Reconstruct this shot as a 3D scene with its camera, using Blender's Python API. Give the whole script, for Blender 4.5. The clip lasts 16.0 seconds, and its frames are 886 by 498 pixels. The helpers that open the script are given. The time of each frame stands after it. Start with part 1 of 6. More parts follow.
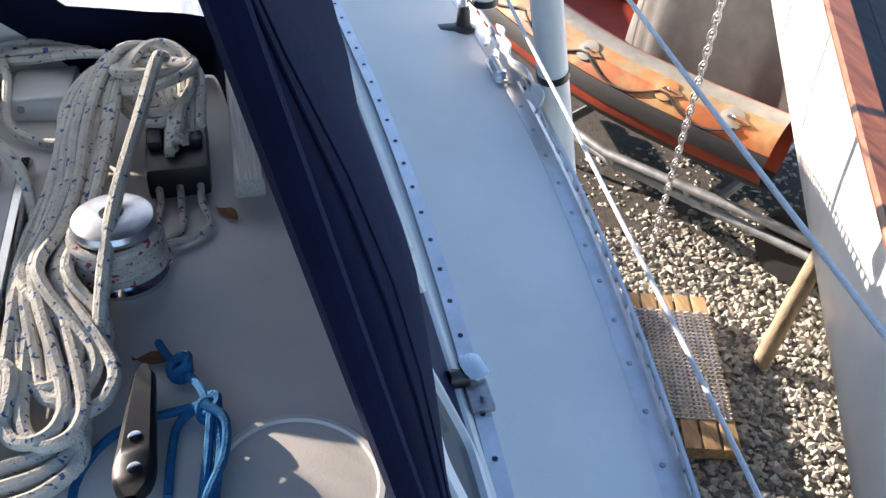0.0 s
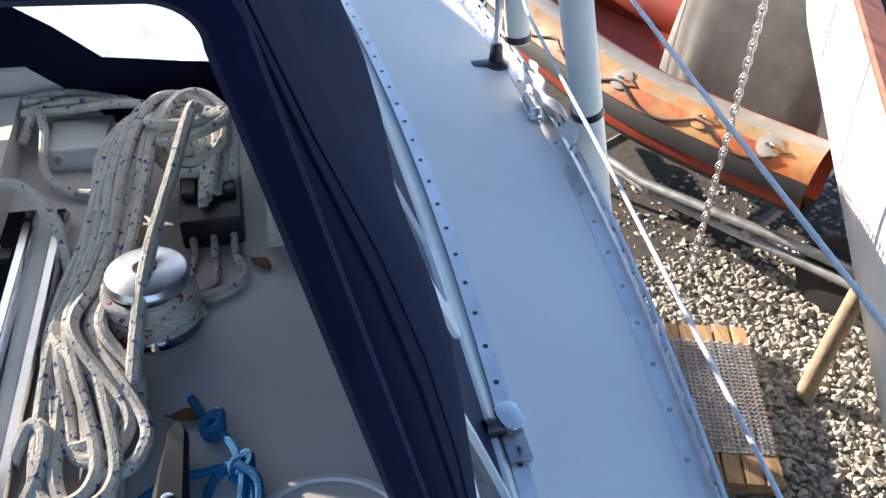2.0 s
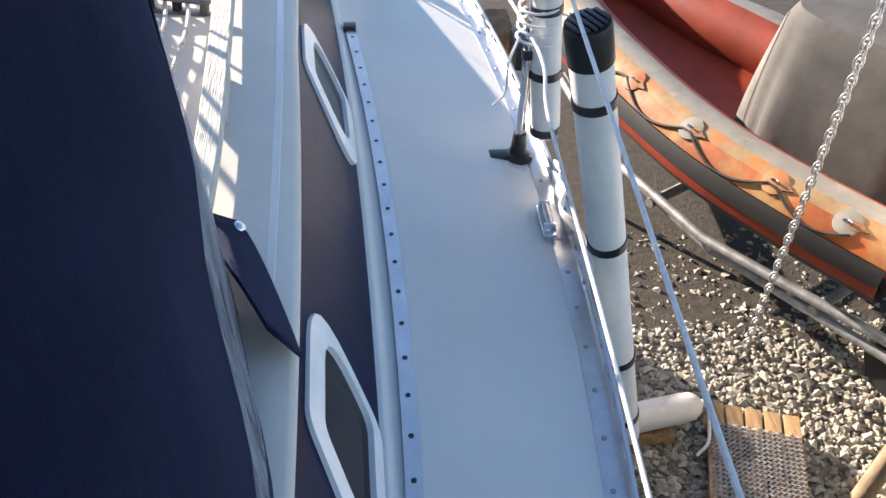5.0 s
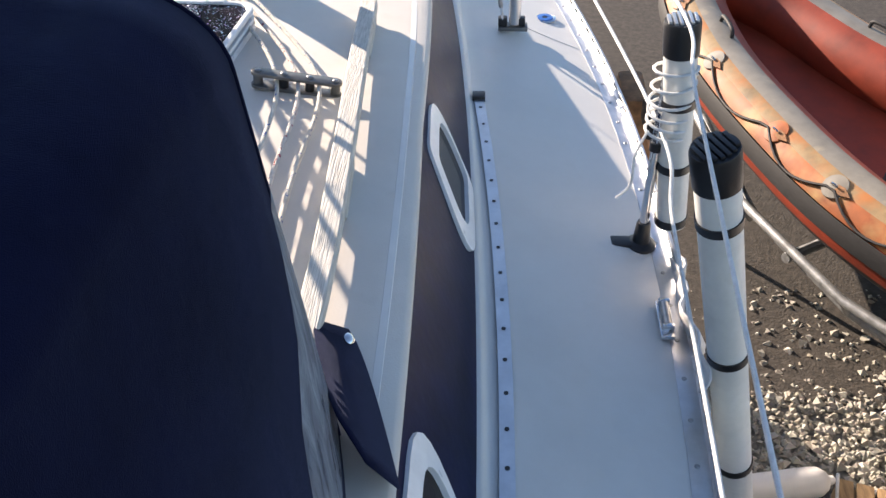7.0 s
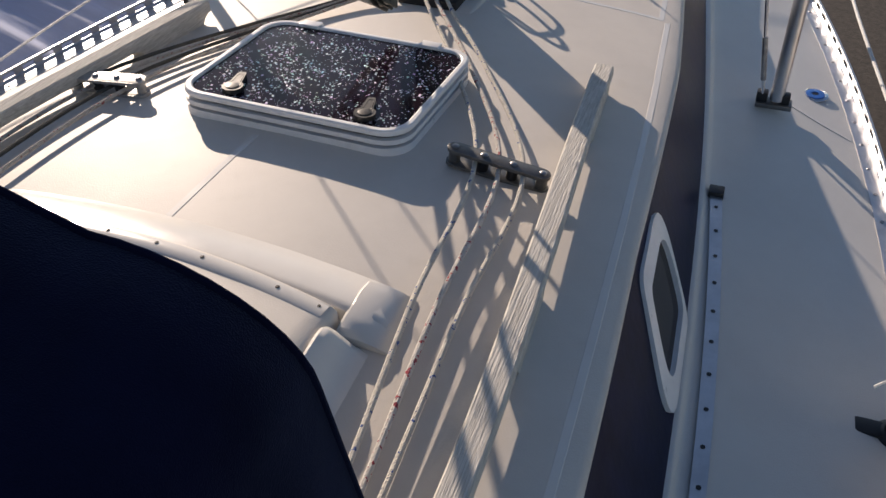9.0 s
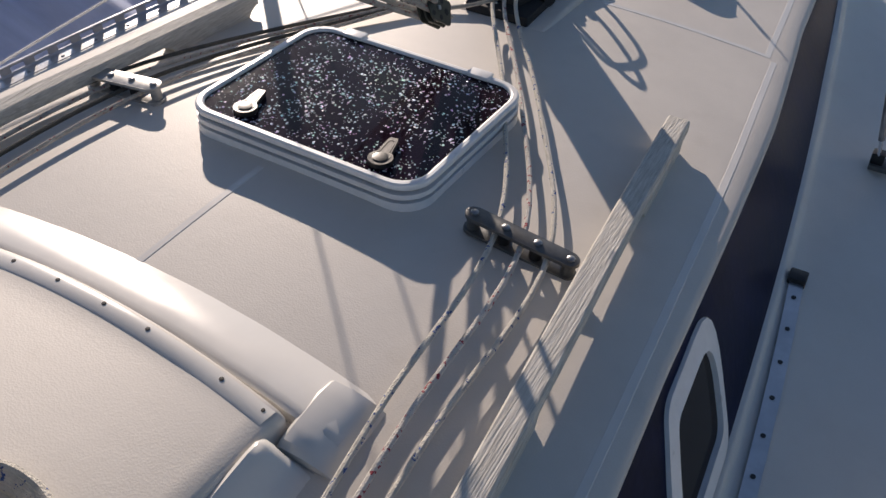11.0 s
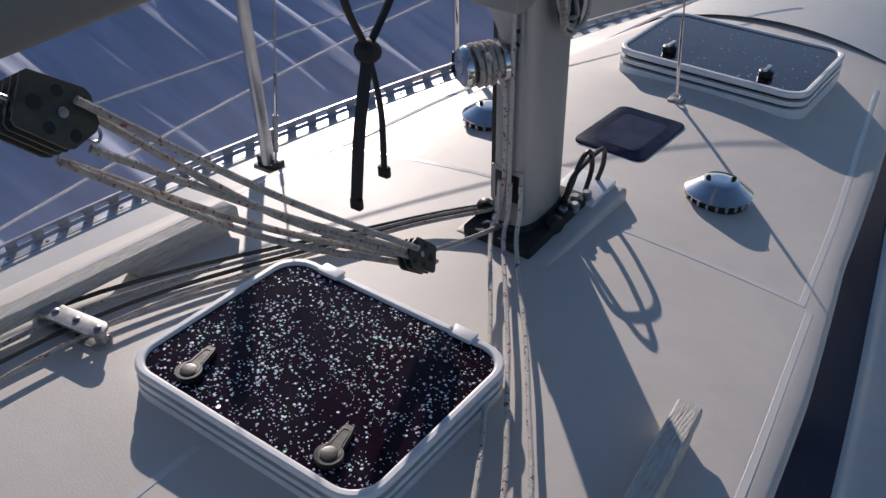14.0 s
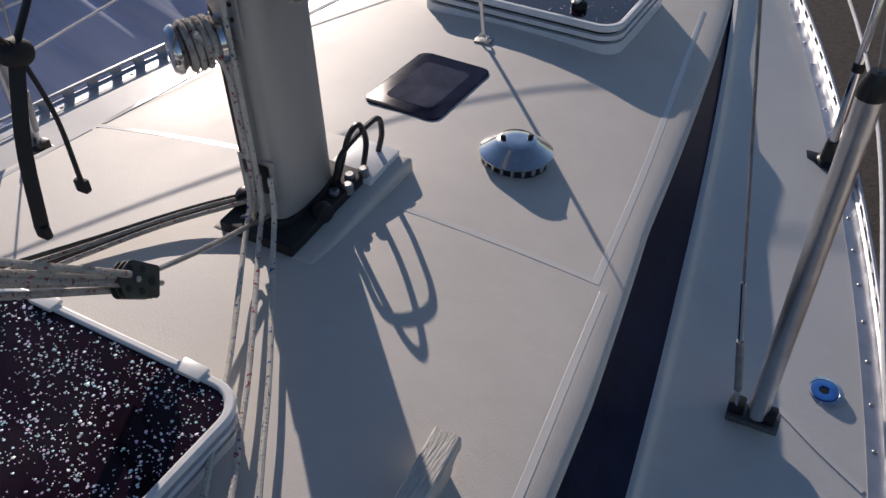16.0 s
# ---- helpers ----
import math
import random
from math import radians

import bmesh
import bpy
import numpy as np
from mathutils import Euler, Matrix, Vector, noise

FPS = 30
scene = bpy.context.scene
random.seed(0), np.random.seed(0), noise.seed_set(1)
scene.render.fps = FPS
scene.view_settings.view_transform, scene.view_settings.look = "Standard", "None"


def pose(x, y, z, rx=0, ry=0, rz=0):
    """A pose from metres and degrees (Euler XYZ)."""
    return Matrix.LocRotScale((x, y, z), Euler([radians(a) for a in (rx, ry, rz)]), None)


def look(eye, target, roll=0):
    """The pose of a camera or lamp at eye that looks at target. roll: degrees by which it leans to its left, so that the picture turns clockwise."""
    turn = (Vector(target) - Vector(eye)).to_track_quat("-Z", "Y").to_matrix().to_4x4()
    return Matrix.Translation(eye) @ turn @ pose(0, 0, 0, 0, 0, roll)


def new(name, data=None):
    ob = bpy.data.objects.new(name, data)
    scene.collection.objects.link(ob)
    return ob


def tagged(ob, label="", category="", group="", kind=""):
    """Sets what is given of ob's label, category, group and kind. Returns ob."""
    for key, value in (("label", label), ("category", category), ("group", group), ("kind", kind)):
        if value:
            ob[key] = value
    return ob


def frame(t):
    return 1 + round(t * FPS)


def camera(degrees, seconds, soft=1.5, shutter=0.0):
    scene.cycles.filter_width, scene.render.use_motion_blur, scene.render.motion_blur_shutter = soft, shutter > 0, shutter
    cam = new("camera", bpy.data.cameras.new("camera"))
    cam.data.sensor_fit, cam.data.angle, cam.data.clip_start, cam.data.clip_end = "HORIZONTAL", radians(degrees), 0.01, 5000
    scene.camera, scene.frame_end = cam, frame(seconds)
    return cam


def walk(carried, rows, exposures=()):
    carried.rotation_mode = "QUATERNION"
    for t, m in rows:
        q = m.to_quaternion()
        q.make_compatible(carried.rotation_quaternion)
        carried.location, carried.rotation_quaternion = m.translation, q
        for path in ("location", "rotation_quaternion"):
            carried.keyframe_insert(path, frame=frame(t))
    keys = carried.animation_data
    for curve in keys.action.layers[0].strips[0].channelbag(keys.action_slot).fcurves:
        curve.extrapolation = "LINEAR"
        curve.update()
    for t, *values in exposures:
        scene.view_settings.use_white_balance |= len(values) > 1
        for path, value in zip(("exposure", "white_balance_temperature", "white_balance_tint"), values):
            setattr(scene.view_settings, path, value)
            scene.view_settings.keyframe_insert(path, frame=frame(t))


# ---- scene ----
cam = camera(51.6, 16.0)
PATH = [
    (0, (-0.358, -3.233, 1.305), (0.052, -1.757, 0.019), 3.1),
    (0.5, (-0.353, -3.222, 1.307), (0.027, -1.726, 0.035), 2.4),
    (1, (-0.355, -3.212, 1.313), (-0.016, -1.701, 0.048), 1.7),
    (1.5, (-0.356, -3.204, 1.317), (-0.021, -1.684, 0.061), 1.2),
    (2, (-0.349, -3.193, 1.322), (-0.006, -1.666, 0.076), 0.8),
    (2.5, (-0.338, -3.183, 1.328), (0.017, -1.65, 0.094), 1.1),
    (3, (-0.294, -3.153, 1.325), (0.063, -1.627, 0.082), -0.1),
    (3.2, (-0.288, -3.145, 1.316), (0.049, -1.614, 0.075), -0.6),
    (5.3, (-0.028, -2.677, 1.435), (0.112, -1.175, 0.122), 2.4),
    (5.5, (-0.025, -2.675, 1.48), (0.063, -1.191, 0.142), 1.5),
    (6, (-0.025, -2.712, 1.551), (-0.102, -1.228, 0.213), -1.4),
    (6.5, (-0.009, -2.681, 1.542), (-0.06, -1.172, 0.231), -0.8),
    (7, (-0.014, -2.568, 1.538), (-0.114, -1.029, 0.264), -1.0),
    (7.5, (-0.026, -2.406, 1.535), (-0.274, -0.887, 0.259), -1.0),
    (8, (-0.043, -2.248, 1.542), (-0.427, -0.754, 0.27), -1.6),
    (8.5, (-0.068, -2.168, 1.541), (-0.523, -0.71, 0.251), -1.2),
    (9, (-0.069, -2.063, 1.529), (-0.598, -0.637, 0.231), -1.5),
    (9.2, (-0.066, -1.998, 1.527), (-0.634, -0.586, 0.228), -1.5),
    (11.3, (-0.017, -1.546, 1.529), (-0.774, -0.332, 0.132), -0.5),
    (11.5, (-0.053, -1.482, 1.515), (-0.813, -0.293, 0.097), 1.1),
    (12, (-0.12, -1.388, 1.534), (-0.954, -0.288, 0.087), 0.9),
    (12.5, (-0.15, -1.345, 1.601), (-1.087, -0.158, 0.292), -0.3),
    (13, (-0.156, -1.297, 1.639), (-1.143, -0.028, 0.448), -0.9),
    (13.5, (-0.142, -1.256, 1.646), (-1.115, 0.036, 0.469), -1.3),
    (14, (-0.108, -1.177, 1.624), (-1.004, 0.139, 0.414), -1.3),
    (14.5, (-0.064, -1.031, 1.612), (-0.914, 0.262, 0.345), -2.6),
    (15, (-0.016, -0.894, 1.612), (-0.823, 0.392, 0.311), -1.9),
    (15.5, (0.023, -0.799, 1.599), (-0.736, 0.463, 0.245), -2.8),
    (16, (0.019, -0.733, 1.603), (-0.656, 0.558, 0.233), -1.7),
]
walk(cam, [(t, look(eye, target, roll)) for t, eye, target, roll in PATH],
     [(0, 1.74, 6700, 16), (3.2, 1.66, 6550, 15), (5.5, 1.5, 7000, 16), (7.0, 1.27, 7100, 17), (8.0, 0.85, 7200, 18), (9.0, 0.0, 7250, 19), (11.5, -0.17, 6700, 18), (12.0, -0.08, 6550, 18), (12.5, -0.15, 6250, 18), (13.0, -0.28, 6200, 18), (16.0, -0.45, 6500, 18)])

# ---------------------------------------------------------------- light
SUN_TO = Vector((-0.63, 0.69, 0.28)).normalized()      # towards the sun
sun = new("sun", bpy.data.lights.new("sun", "SUN"))
sun.data.energy, sun.data.angle, sun.data.color = 5.8, radians(0.5), (1.0, 0.90, 0.77)
sun.matrix_world = look(SUN_TO * 30, (0, 0, 0))
world = bpy.data.worlds.new("world")
scene.world = world
world.use_nodes = True
wn = world.node_tree.nodes
sky = wn.new("ShaderNodeTexSky")
sky.sky_type, sky.sun_disc = "NISHITA", False
sky.sun_elevation = math.asin(SUN_TO.z)
sky.sun_rotation = math.atan2(SUN_TO.x, SUN_TO.y)
sky.air_density, sky.dust_density, sky.ozone_density = 1.0, 0.25, 3.0
wn["Background"].inputs["Strength"].default_value = 0.112
world.node_tree.links.new(sky.outputs[0], wn["Background"].inputs[0])


# ---------------------------------------------------------------- materials
def material(name, colour, rough=0.5, metal=0.0, vary=0.12, scale=6.0, bump=0.0, bump_scale=60.0, colour2=None,
             spots=0.0, spot_scale=30.0, spot_colour=(0.1, 0.08, 0.06), stretch=(1, 1, 1), spec=0.5, spot_edge=(0.62, 0.75), random_tint=0.0, rough_vary=0.1, fine=0.0, fine_scale=300.0):
    m = bpy.data.materials.new(name)
    m.use_nodes = True
    n, l = m.node_tree.nodes, m.node_tree.links
    b = n["Principled BSDF"]
    b.inputs["Metallic"].default_value = metal
    b.inputs["Specular IOR Level"].default_value = spec
    tc = n.new("ShaderNodeTexCoord")
    mp = n.new("ShaderNodeMapping")
    mp.inputs["Scale"].default_value = stretch
    l.new(tc.outputs["Object"], mp.inputs[0])
    noi = n.new("ShaderNodeTexNoise")
    noi.inputs["Scale"].default_value, noi.inputs["Detail"].default_value = scale, 8.0
    noi.inputs["Roughness"].default_value = 0.65
    l.new(mp.outputs[0], noi.inputs[0])
    ramp = n.new("ShaderNodeValToRGB")
    c2 = colour2 or tuple(c * (1 - 2.2 * vary) for c in colour)
    ramp.color_ramp.elements[0].color = (*c2, 1)
    ramp.color_ramp.elements[1].color = (*[min(1, c * (1 + 0.4 * vary)) for c in colour], 1)
    ramp.color_ramp.elements[0].position, ramp.color_ramp.elements[1].position = 0.28, 0.68
    l.new(noi.outputs["Fac"], ramp.inputs[0])
    out = ramp.outputs[0]
    if spots > 0:
        sp = n.new("ShaderNodeTexNoise")
        sp.inputs["Scale"].default_value, sp.inputs["Detail"].default_value = spot_scale, 4.0
        l.new(tc.outputs["Object"], sp.inputs[0])
        sr = n.new("ShaderNodeMapRange")
        sr.inputs[1].default_value, sr.inputs[2].default_value, sr.inputs[4].default_value = *spot_edge, spots
        l.new(sp.outputs["Fac"], sr.inputs[0])
        mx = n.new("ShaderNodeMix")
        mx.data_type = "RGBA"
        mx.inputs[7].default_value = (*spot_colour, 1)
        l.new(sr.outputs[0], mx.inputs[0])
        l.new(out, mx.inputs[6])
        out = mx.outputs[2]
    if random_tint > 0:
        oi = n.new("ShaderNodeObjectInfo")
        hs = n.new("ShaderNodeHueSaturation")
        rr = n.new("ShaderNodeMapRange")
        rr.inputs[3].default_value, rr.inputs[4].default_value = 1 - random_tint, 1 + random_tint
        l.new(oi.outputs["Random"], rr.inputs[0])
        l.new(rr.outputs[0], hs.inputs["Value"])
        l.new(out, hs.inputs["Color"])
        out = hs.outputs[0]
    l.new(out, b.inputs["Base Color"])
    rm = n.new("ShaderNodeMapRange")
    rm.inputs[3].default_value, rm.inputs[4].default_value = max(0.02, rough - rough_vary), min(1, rough + rough_vary)
    l.new(noi.outputs["Fac"], rm.inputs[0])
    l.new(rm.outputs[0], b.inputs["Roughness"])
    if bump > 0:
        bn = n.new("ShaderNodeTexNoise")
        bn.inputs["Scale"].default_value, bn.inputs["Detail"].default_value = bump_scale, 5.0
        l.new(mp.outputs[0], bn.inputs[0])
        bp = n.new("ShaderNodeBump")
        bp.inputs["Strength"].default_value, bp.inputs["Distance"].default_value = bump, 0.01
        l.new(bn.outputs["Fac"], bp.inputs["Height"])
        last = bp
        if fine > 0:
            vo = n.new("ShaderNodeTexVoronoi")
            vo.inputs["Scale"].default_value = fine_scale
            l.new(tc.outputs["Object"], vo.inputs["Vector"])
            bp2 = n.new("ShaderNodeBump")
            bp2.inputs["Strength"].default_value, bp2.inputs["Distance"].default_value = fine, 0.002
            l.new(vo.outputs["Distance"], bp2.inputs["Height"])
            l.new(bp.outputs[0], bp2.inputs["Normal"])
            last = bp2
        l.new(last.outputs[0], b.inputs["Normal"])
    return m


M = {}
M["roof"] = material("gelcoat_cream", (0.66, 0.62, 0.565), 0.55, vary=0.05, scale=3.0, bump=0.03, bump_scale=25, fine=0.10, fine_scale=260, spots=0.12, spot_scale=14, spot_colour=(0.45, 0.4, 0.33), spec=0.35)
M["deck"] = material("gelcoat_deck", (0.66, 0.65, 0.62), 0.38, vary=0.05, scale=2.5, bump=0.04, bump_scale=20, fine=0.15, fine_scale=320, spots=0.15, spot_scale=10, spot_colour=(0.46, 0.44, 0.4))
M["gel"] = material("gelcoat_gloss", (0.72, 0.70, 0.66), 0.22, vary=0.04, scale=4.0, bump=0.02, bump_scale=12)
M["hull"] = material("hull_white", (0.74, 0.73, 0.70), 0.2, vary=0.05, scale=3.0)
M["stripe"] = material("navy_paint", (0.0095, 0.0135, 0.048), 0.36, spec=0.07, vary=0.25, scale=9.0, bump=0.05, bump_scale=40, spots=0.10, spot_scale=40, spot_colour=(0.05, 0.06, 0.11), rough_vary=0.06)
M["canvas"] = material("navy_canvas", (0.0062, 0.0080, 0.028), 0.95, vary=0.25, scale=5.0, bump=0.35, bump_scale=9, fine=0.3, fine_scale=900, spots=0.10, spot_scale=22, spot_colour=(0.03, 0.034, 0.06), spec=0.03)
for key, value in (("Sheen Weight", 0.13), ("Sheen Roughness", 0.45), ("Sheen Tint", (0.55, 0.65, 1.0, 1.0))):
    M["canvas"].node_tree.nodes["Principled BSDF"].inputs[key].default_value = value
M["black"] = material("black_plastic", (0.012, 0.012, 0.014), 0.4, vary=0.2, scale=20, bump=0.05, bump_scale=80)
M["rubber"] = material("black_rubber", (0.02, 0.02, 0.022), 0.7, vary=0.2, scale=15, bump=0.1, bump_scale=60)
M["alu"] = material("anodised_aluminium", (0.62, 0.63, 0.65), 0.34, metal=0.9, vary=0.1, scale=14, bump=0.03, bump_scale=120, rough_vary=0.08)
M["mast"] = material("mast_aluminium", (0.44, 0.435, 0.42), 0.5, metal=0.5, vary=0.1, scale=6, stretch=(1, 1, 0.15), bump=0.03, bump_scale=60)
M["chrome"] = material("stainless_steel", (0.75, 0.75, 0.76), 0.14, metal=1.0, vary=0.08, scale=20, rough_vary=0.06)
M["satin"] = material("satin_chrome", (0.78, 0.78, 0.79), 0.32, metal=0.85, vary=0.15, scale=24, bump=0.05, bump_scale=60)
M["steel"] = material("dull_steel", (0.42, 0.42, 0.42), 0.4, metal=0.9, vary=0.2, scale=30, bump=0.05, bump_scale=90)
M["galv"] = material("galvanised_steel", (0.45, 0.46, 0.47), 0.5, metal=0.7, vary=0.2, scale=12, bump=0.08, bump_scale=70, spots=0.3, spot_scale=9, spot_colour=(0.2, 0.13, 0.08))
M["teak"] = material("weathered_teak", (0.70, 0.675, 0.62), 0.85, scale=7, stretch=(34, 1.3, 34), bump=0.45, bump_scale=9, colour2=(0.40, 0.375, 0.33), spec=0.15)
M["organiser_pale"] = material("pale_anodised", (0.46, 0.455, 0.44), 0.45, metal=0.4, vary=0.2, scale=20, bump=0.05, bump_scale=80)
M["varnish"] = material("varnished_wood", (0.25, 0.085, 0.04), 0.35, vary=0.3, scale=8, stretch=(5, 0.5, 5), bump=0.1, bump_scale=20)
M["rope"] = material("braided_rope_white", (0.68, 0.64, 0.56), 0.85, vary=0.12, scale=40, bump=0.5, bump_scale=260, spots=0.95, spot_scale=85, spot_edge=(0.615, 0.635), spot_colour=(0.045, 0.095, 0.27), spec=0.2)
M["rope_red"] = material("braided_rope_red_fleck", (0.68, 0.64, 0.58), 0.85, vary=0.15, scale=40, bump=0.5, bump_scale=260, spots=0.95, spot_scale=95, spot_edge=(0.595, 0.625), spot_colour=(0.32, 0.03, 0.05), spec=0.2)
M["rope_grey"] = material("grey_rope", (0.56, 0.52, 0.46), 0.9, vary=0.2, scale=40, bump=0.5, bump_scale=260, spots=0.9, spot_scale=120, spot_edge=(0.60, 0.64), spot_colour=(0.30, 0.05, 0.05), spec=0.2)
M["organiser"] = material("grey_anodised", (0.17, 0.17, 0.165), 0.4, metal=0.55, vary=0.2, scale=20, bump=0.05, bump_scale=80)
M["block_olive"] = material("olive_black_alloy", (0.075, 0.077, 0.062), 0.45, metal=0.3, vary=0.25, scale=24, bump=0.05, bump_scale=80)
M["boom"] = material("boom_aluminium", (0.24, 0.24, 0.235), 0.6, metal=0.25, vary=0.12, scale=5, stretch=(1, 0.15, 1), bump=0.03, bump_scale=50)
M["rope_dark"] = material("dark_rope", (0.10, 0.10, 0.09), 0.9, vary=0.2, scale=40, bump=0.5, bump_scale=260, spec=0.2)
M["cord_blue"] = material("blue_cord", (0.02, 0.16, 0.36), 0.75, vary=0.2, scale=60, bump=0.4, bump_scale=300, spec=0.2)
M["white_cord"] = material("white_cord", (0.72, 0.72, 0.70), 0.7, vary=0.1, scale=60, bump=0.3, bump_scale=300)
M["pvc"] = material("white_pvc", (0.70, 0.69, 0.65), 0.4, vary=0.08, scale=8, bump=0.05, bump_scale=20, spots=0.35, spot_scale=16, spot_colour=(0.4, 0.37, 0.3))
M["frame_white"] = material("white_frame", (0.84, 0.84, 0.83), 0.3, vary=0.05, scale=20)
M["window_dark"] = material("smoked_acrylic", (0.022, 0.014, 0.012), 0.12, vary=0.2, scale=6, spec=0.2)
M["orange"] = material("orange_tube_fabric", (0.40, 0.10, 0.018), 0.6, vary=0.28, scale=3.5, bump=0.1, bump_scale=14, spots=0.8, spot_scale=4, spot_edge=(0.46, 0.66), spot_colour=(0.40, 0.27, 0.11))
M["orange_red"] = material("orange_red_fabric", (0.32, 0.04, 0.014), 0.6, vary=0.2, scale=4, bump=0.08, bump_scale=14)
M["grey_fabric"] = material("grey_tube_fabric", (0.25, 0.235, 0.205), 0.7, vary=0.15, scale=5, bump=0.1, bump_scale=18, spots=0.4, spot_scale=6, spot_colour=(0.5, 0.42, 0.28))
M["tan"] = material("faded_tan_fabric", (0.34, 0.23, 0.115), 0.65, vary=0.25, scale=4, bump=0.1, bump_scale=14, spots=0.7, spot_scale=5, spot_edge=(0.48, 0.66), spot_colour=(0.48, 0.15, 0.03))
M["grey_cover"] = material("grey_cover_cloth", (0.10, 0.095, 0.09), 0.8, vary=0.2, scale=4, bump=0.4, bump_scale=7)
# lighter copy of the cover cloth, with sunlight put into its colour
M["pale_cover"] = material("sunlit_cover_cloth", (0.20, 0.19, 0.175), 0.8, vary=0.2, scale=5, bump=0.4, bump_scale=8)
M["tarp"] = material("pale_blue_tarpaulin", (0.46, 0.52, 0.70), 0.72, vary=0.12, scale=2.0, stretch=(0.5, 3.0, 0.5), bump=0.45, bump_scale=3.5, spec=0.2)
M["timber"] = material("raw_timber", (0.42, 0.26, 0.13), 0.8, vary=0.3, scale=7, stretch=(4, 0.7, 4), bump=0.3, bump_scale=18, random_tint=0.2)
M["post"] = material("round_post_timber", (0.30, 0.22, 0.14), 0.8, vary=0.25, scale=6, stretch=(4, 4, 0.5), bump=0.3, bump_scale=18)
M["gravel_bed"] = material("gravel_bed", (0.20, 0.19, 0.165), 0.9, vary=0.35, scale=30, bump=1.0, bump_scale=45)
# dark brown also stands in for the shaded gravel by the trailer
M["tarmac"] = material("tarmac_gravel_shade", (0.075, 0.063, 0.052), 0.9, vary=0.3, scale=18, bump=0.6, bump_scale=60)
M["mat"] = material("wire_mat", (0.60, 0.61, 0.63), 0.35, metal=0.45, vary=0.2, scale=20)
M["fender"] = material("white_fender", (0.74, 0.70, 0.66), 0.35, vary=0.06, scale=6)
M["leaf"] = material("dead_leaf", (0.22, 0.09, 0.03), 0.7, vary=0.3, scale=30)
M["blue_cap"] = material("blue_cap", (0.03, 0.16, 0.55), 0.35, vary=0.2, scale=30)
M["rust"] = material("rusty_bracket", (0.30, 0.14, 0.06), 0.8, vary=0.3, scale=25, bump=0.3, bump_scale=40)
M["flush_pane"] = material("flush_dark_pane", (0.012, 0.013, 0.036), 0.22, vary=0.25, scale=9, spec=0.06, spots=0.25, spot_scale=26, spot_colour=(0.06, 0.065, 0.10))
M["flush_inner"] = material("flush_inner_pane", (0.040, 0.044, 0.085), 0.3, vary=0.25, scale=12, spec=0.06)


def vinyl_material(name, tint):
    """Scuffed clear sheet: part see-through, part milky with the light coming through."""
    m = bpy.data.materials.new(name)
    m.use_nodes = True
    n, l = m.node_tree.nodes, m.node_tree.links
    b = n["Principled BSDF"]
    b.inputs["Base Color"].default_value = (*tint, 1)
    b.inputs["Roughness"].default_value = 0.15
    tc = n.new("ShaderNodeTexCoord")
    mp = n.new("ShaderNodeMapping")
    mp.inputs["Scale"].default_value = (1.0, 1.0, 0.3)
    l.new(tc.outputs["Object"], mp.inputs[0])
    noi = n.new("ShaderNodeTexNoise")
    noi.inputs["Scale"].default_value, noi.inputs["Detail"].default_value, noi.inputs["Distortion"].default_value = 16.0, 6.0, 1.5
    l.new(mp.outputs[0], noi.inputs[0])
    bp = n.new("ShaderNodeBump")
    bp.inputs["Strength"].default_value, bp.inputs["Distance"].default_value = 0.5, 0.03
    l.new(noi.outputs["Fac"], bp.inputs["Height"])
    l.new(bp.outputs[0], b.inputs["Normal"])
    tr, tp = n.new("ShaderNodeBsdfTranslucent"), n.new("ShaderNodeBsdfTransparent")
    tr.inputs["Color"].default_value = (*tint, 1)
    m1, m2 = n.new("ShaderNodeMixShader"), n.new("ShaderNodeMixShader")
    m1.inputs[0].default_value = 0.4
    l.new(b.outputs[0], m1.inputs[1])
    l.new(tr.outputs[0], m1.inputs[2])
    mr = n.new("ShaderNodeMapRange")
    mr.inputs[1].default_value, mr.inputs[2].default_value, mr.inputs[3].default_value, mr.inputs[4].default_value = 0.35, 0.65, 0.40, 0.75
    l.new(noi.outputs["Fac"], mr.inputs[0])
    l.new(mr.outputs[0], m2.inputs[0])
    l.new(tp.outputs[0], m2.inputs[1])
    l.new(m1.outputs[0], m2.inputs[2])
    l.new(m2.outputs[0], n["Material Output"].inputs["Surface"])
    return m


M["vinyl"] = vinyl_material("clear_vinyl", (0.72, 0.80, 0.88))


# ---------------------------------------------------------------- mesh helpers
def mesh_from(bm, name, mat, smooth=True, angle=40):
    me = bpy.data.meshes.new(name)
    bmesh.ops.recalc_face_normals(bm, faces=bm.faces)
    if smooth:
        for f in bm.faces:
            f.smooth = True
        for e in bm.edges:
            if len(e.link_faces) == 2 and e.calc_face_angle(0) > radians(angle):
                e.smooth = False
    bm.to_mesh(me)
    bm.free()
    for k in (mat if isinstance(mat, (list, tuple)) else [mat]):
        me.materials.append(M[k])
    return me


def part(name, bm, mat, parent=None, label="", smooth=True, angle=40):
    ob = new(name, mesh_from(bm, name, mat, smooth, angle))
    if parent is not None:
        ob.parent = parent
    if label:
        tagged(ob, label)
    return ob


def thing(name, label, category, at=(0, 0, 0), group="", kind=""):
    ob = new(name)
    ob.location = at
    ob.empty_display_size = 0.05
    scene_update_needed.append(ob)
    return tagged(ob, label, category, group, kind)


scene_update_needed = []


def hang(parent, *obs):
    """Parents objects modelled in world coordinates to an Empty that is moved from the origin."""
    for o in obs:
        o.parent = parent
        o.matrix_parent_inverse = Matrix.Translation(parent.location).inverted()


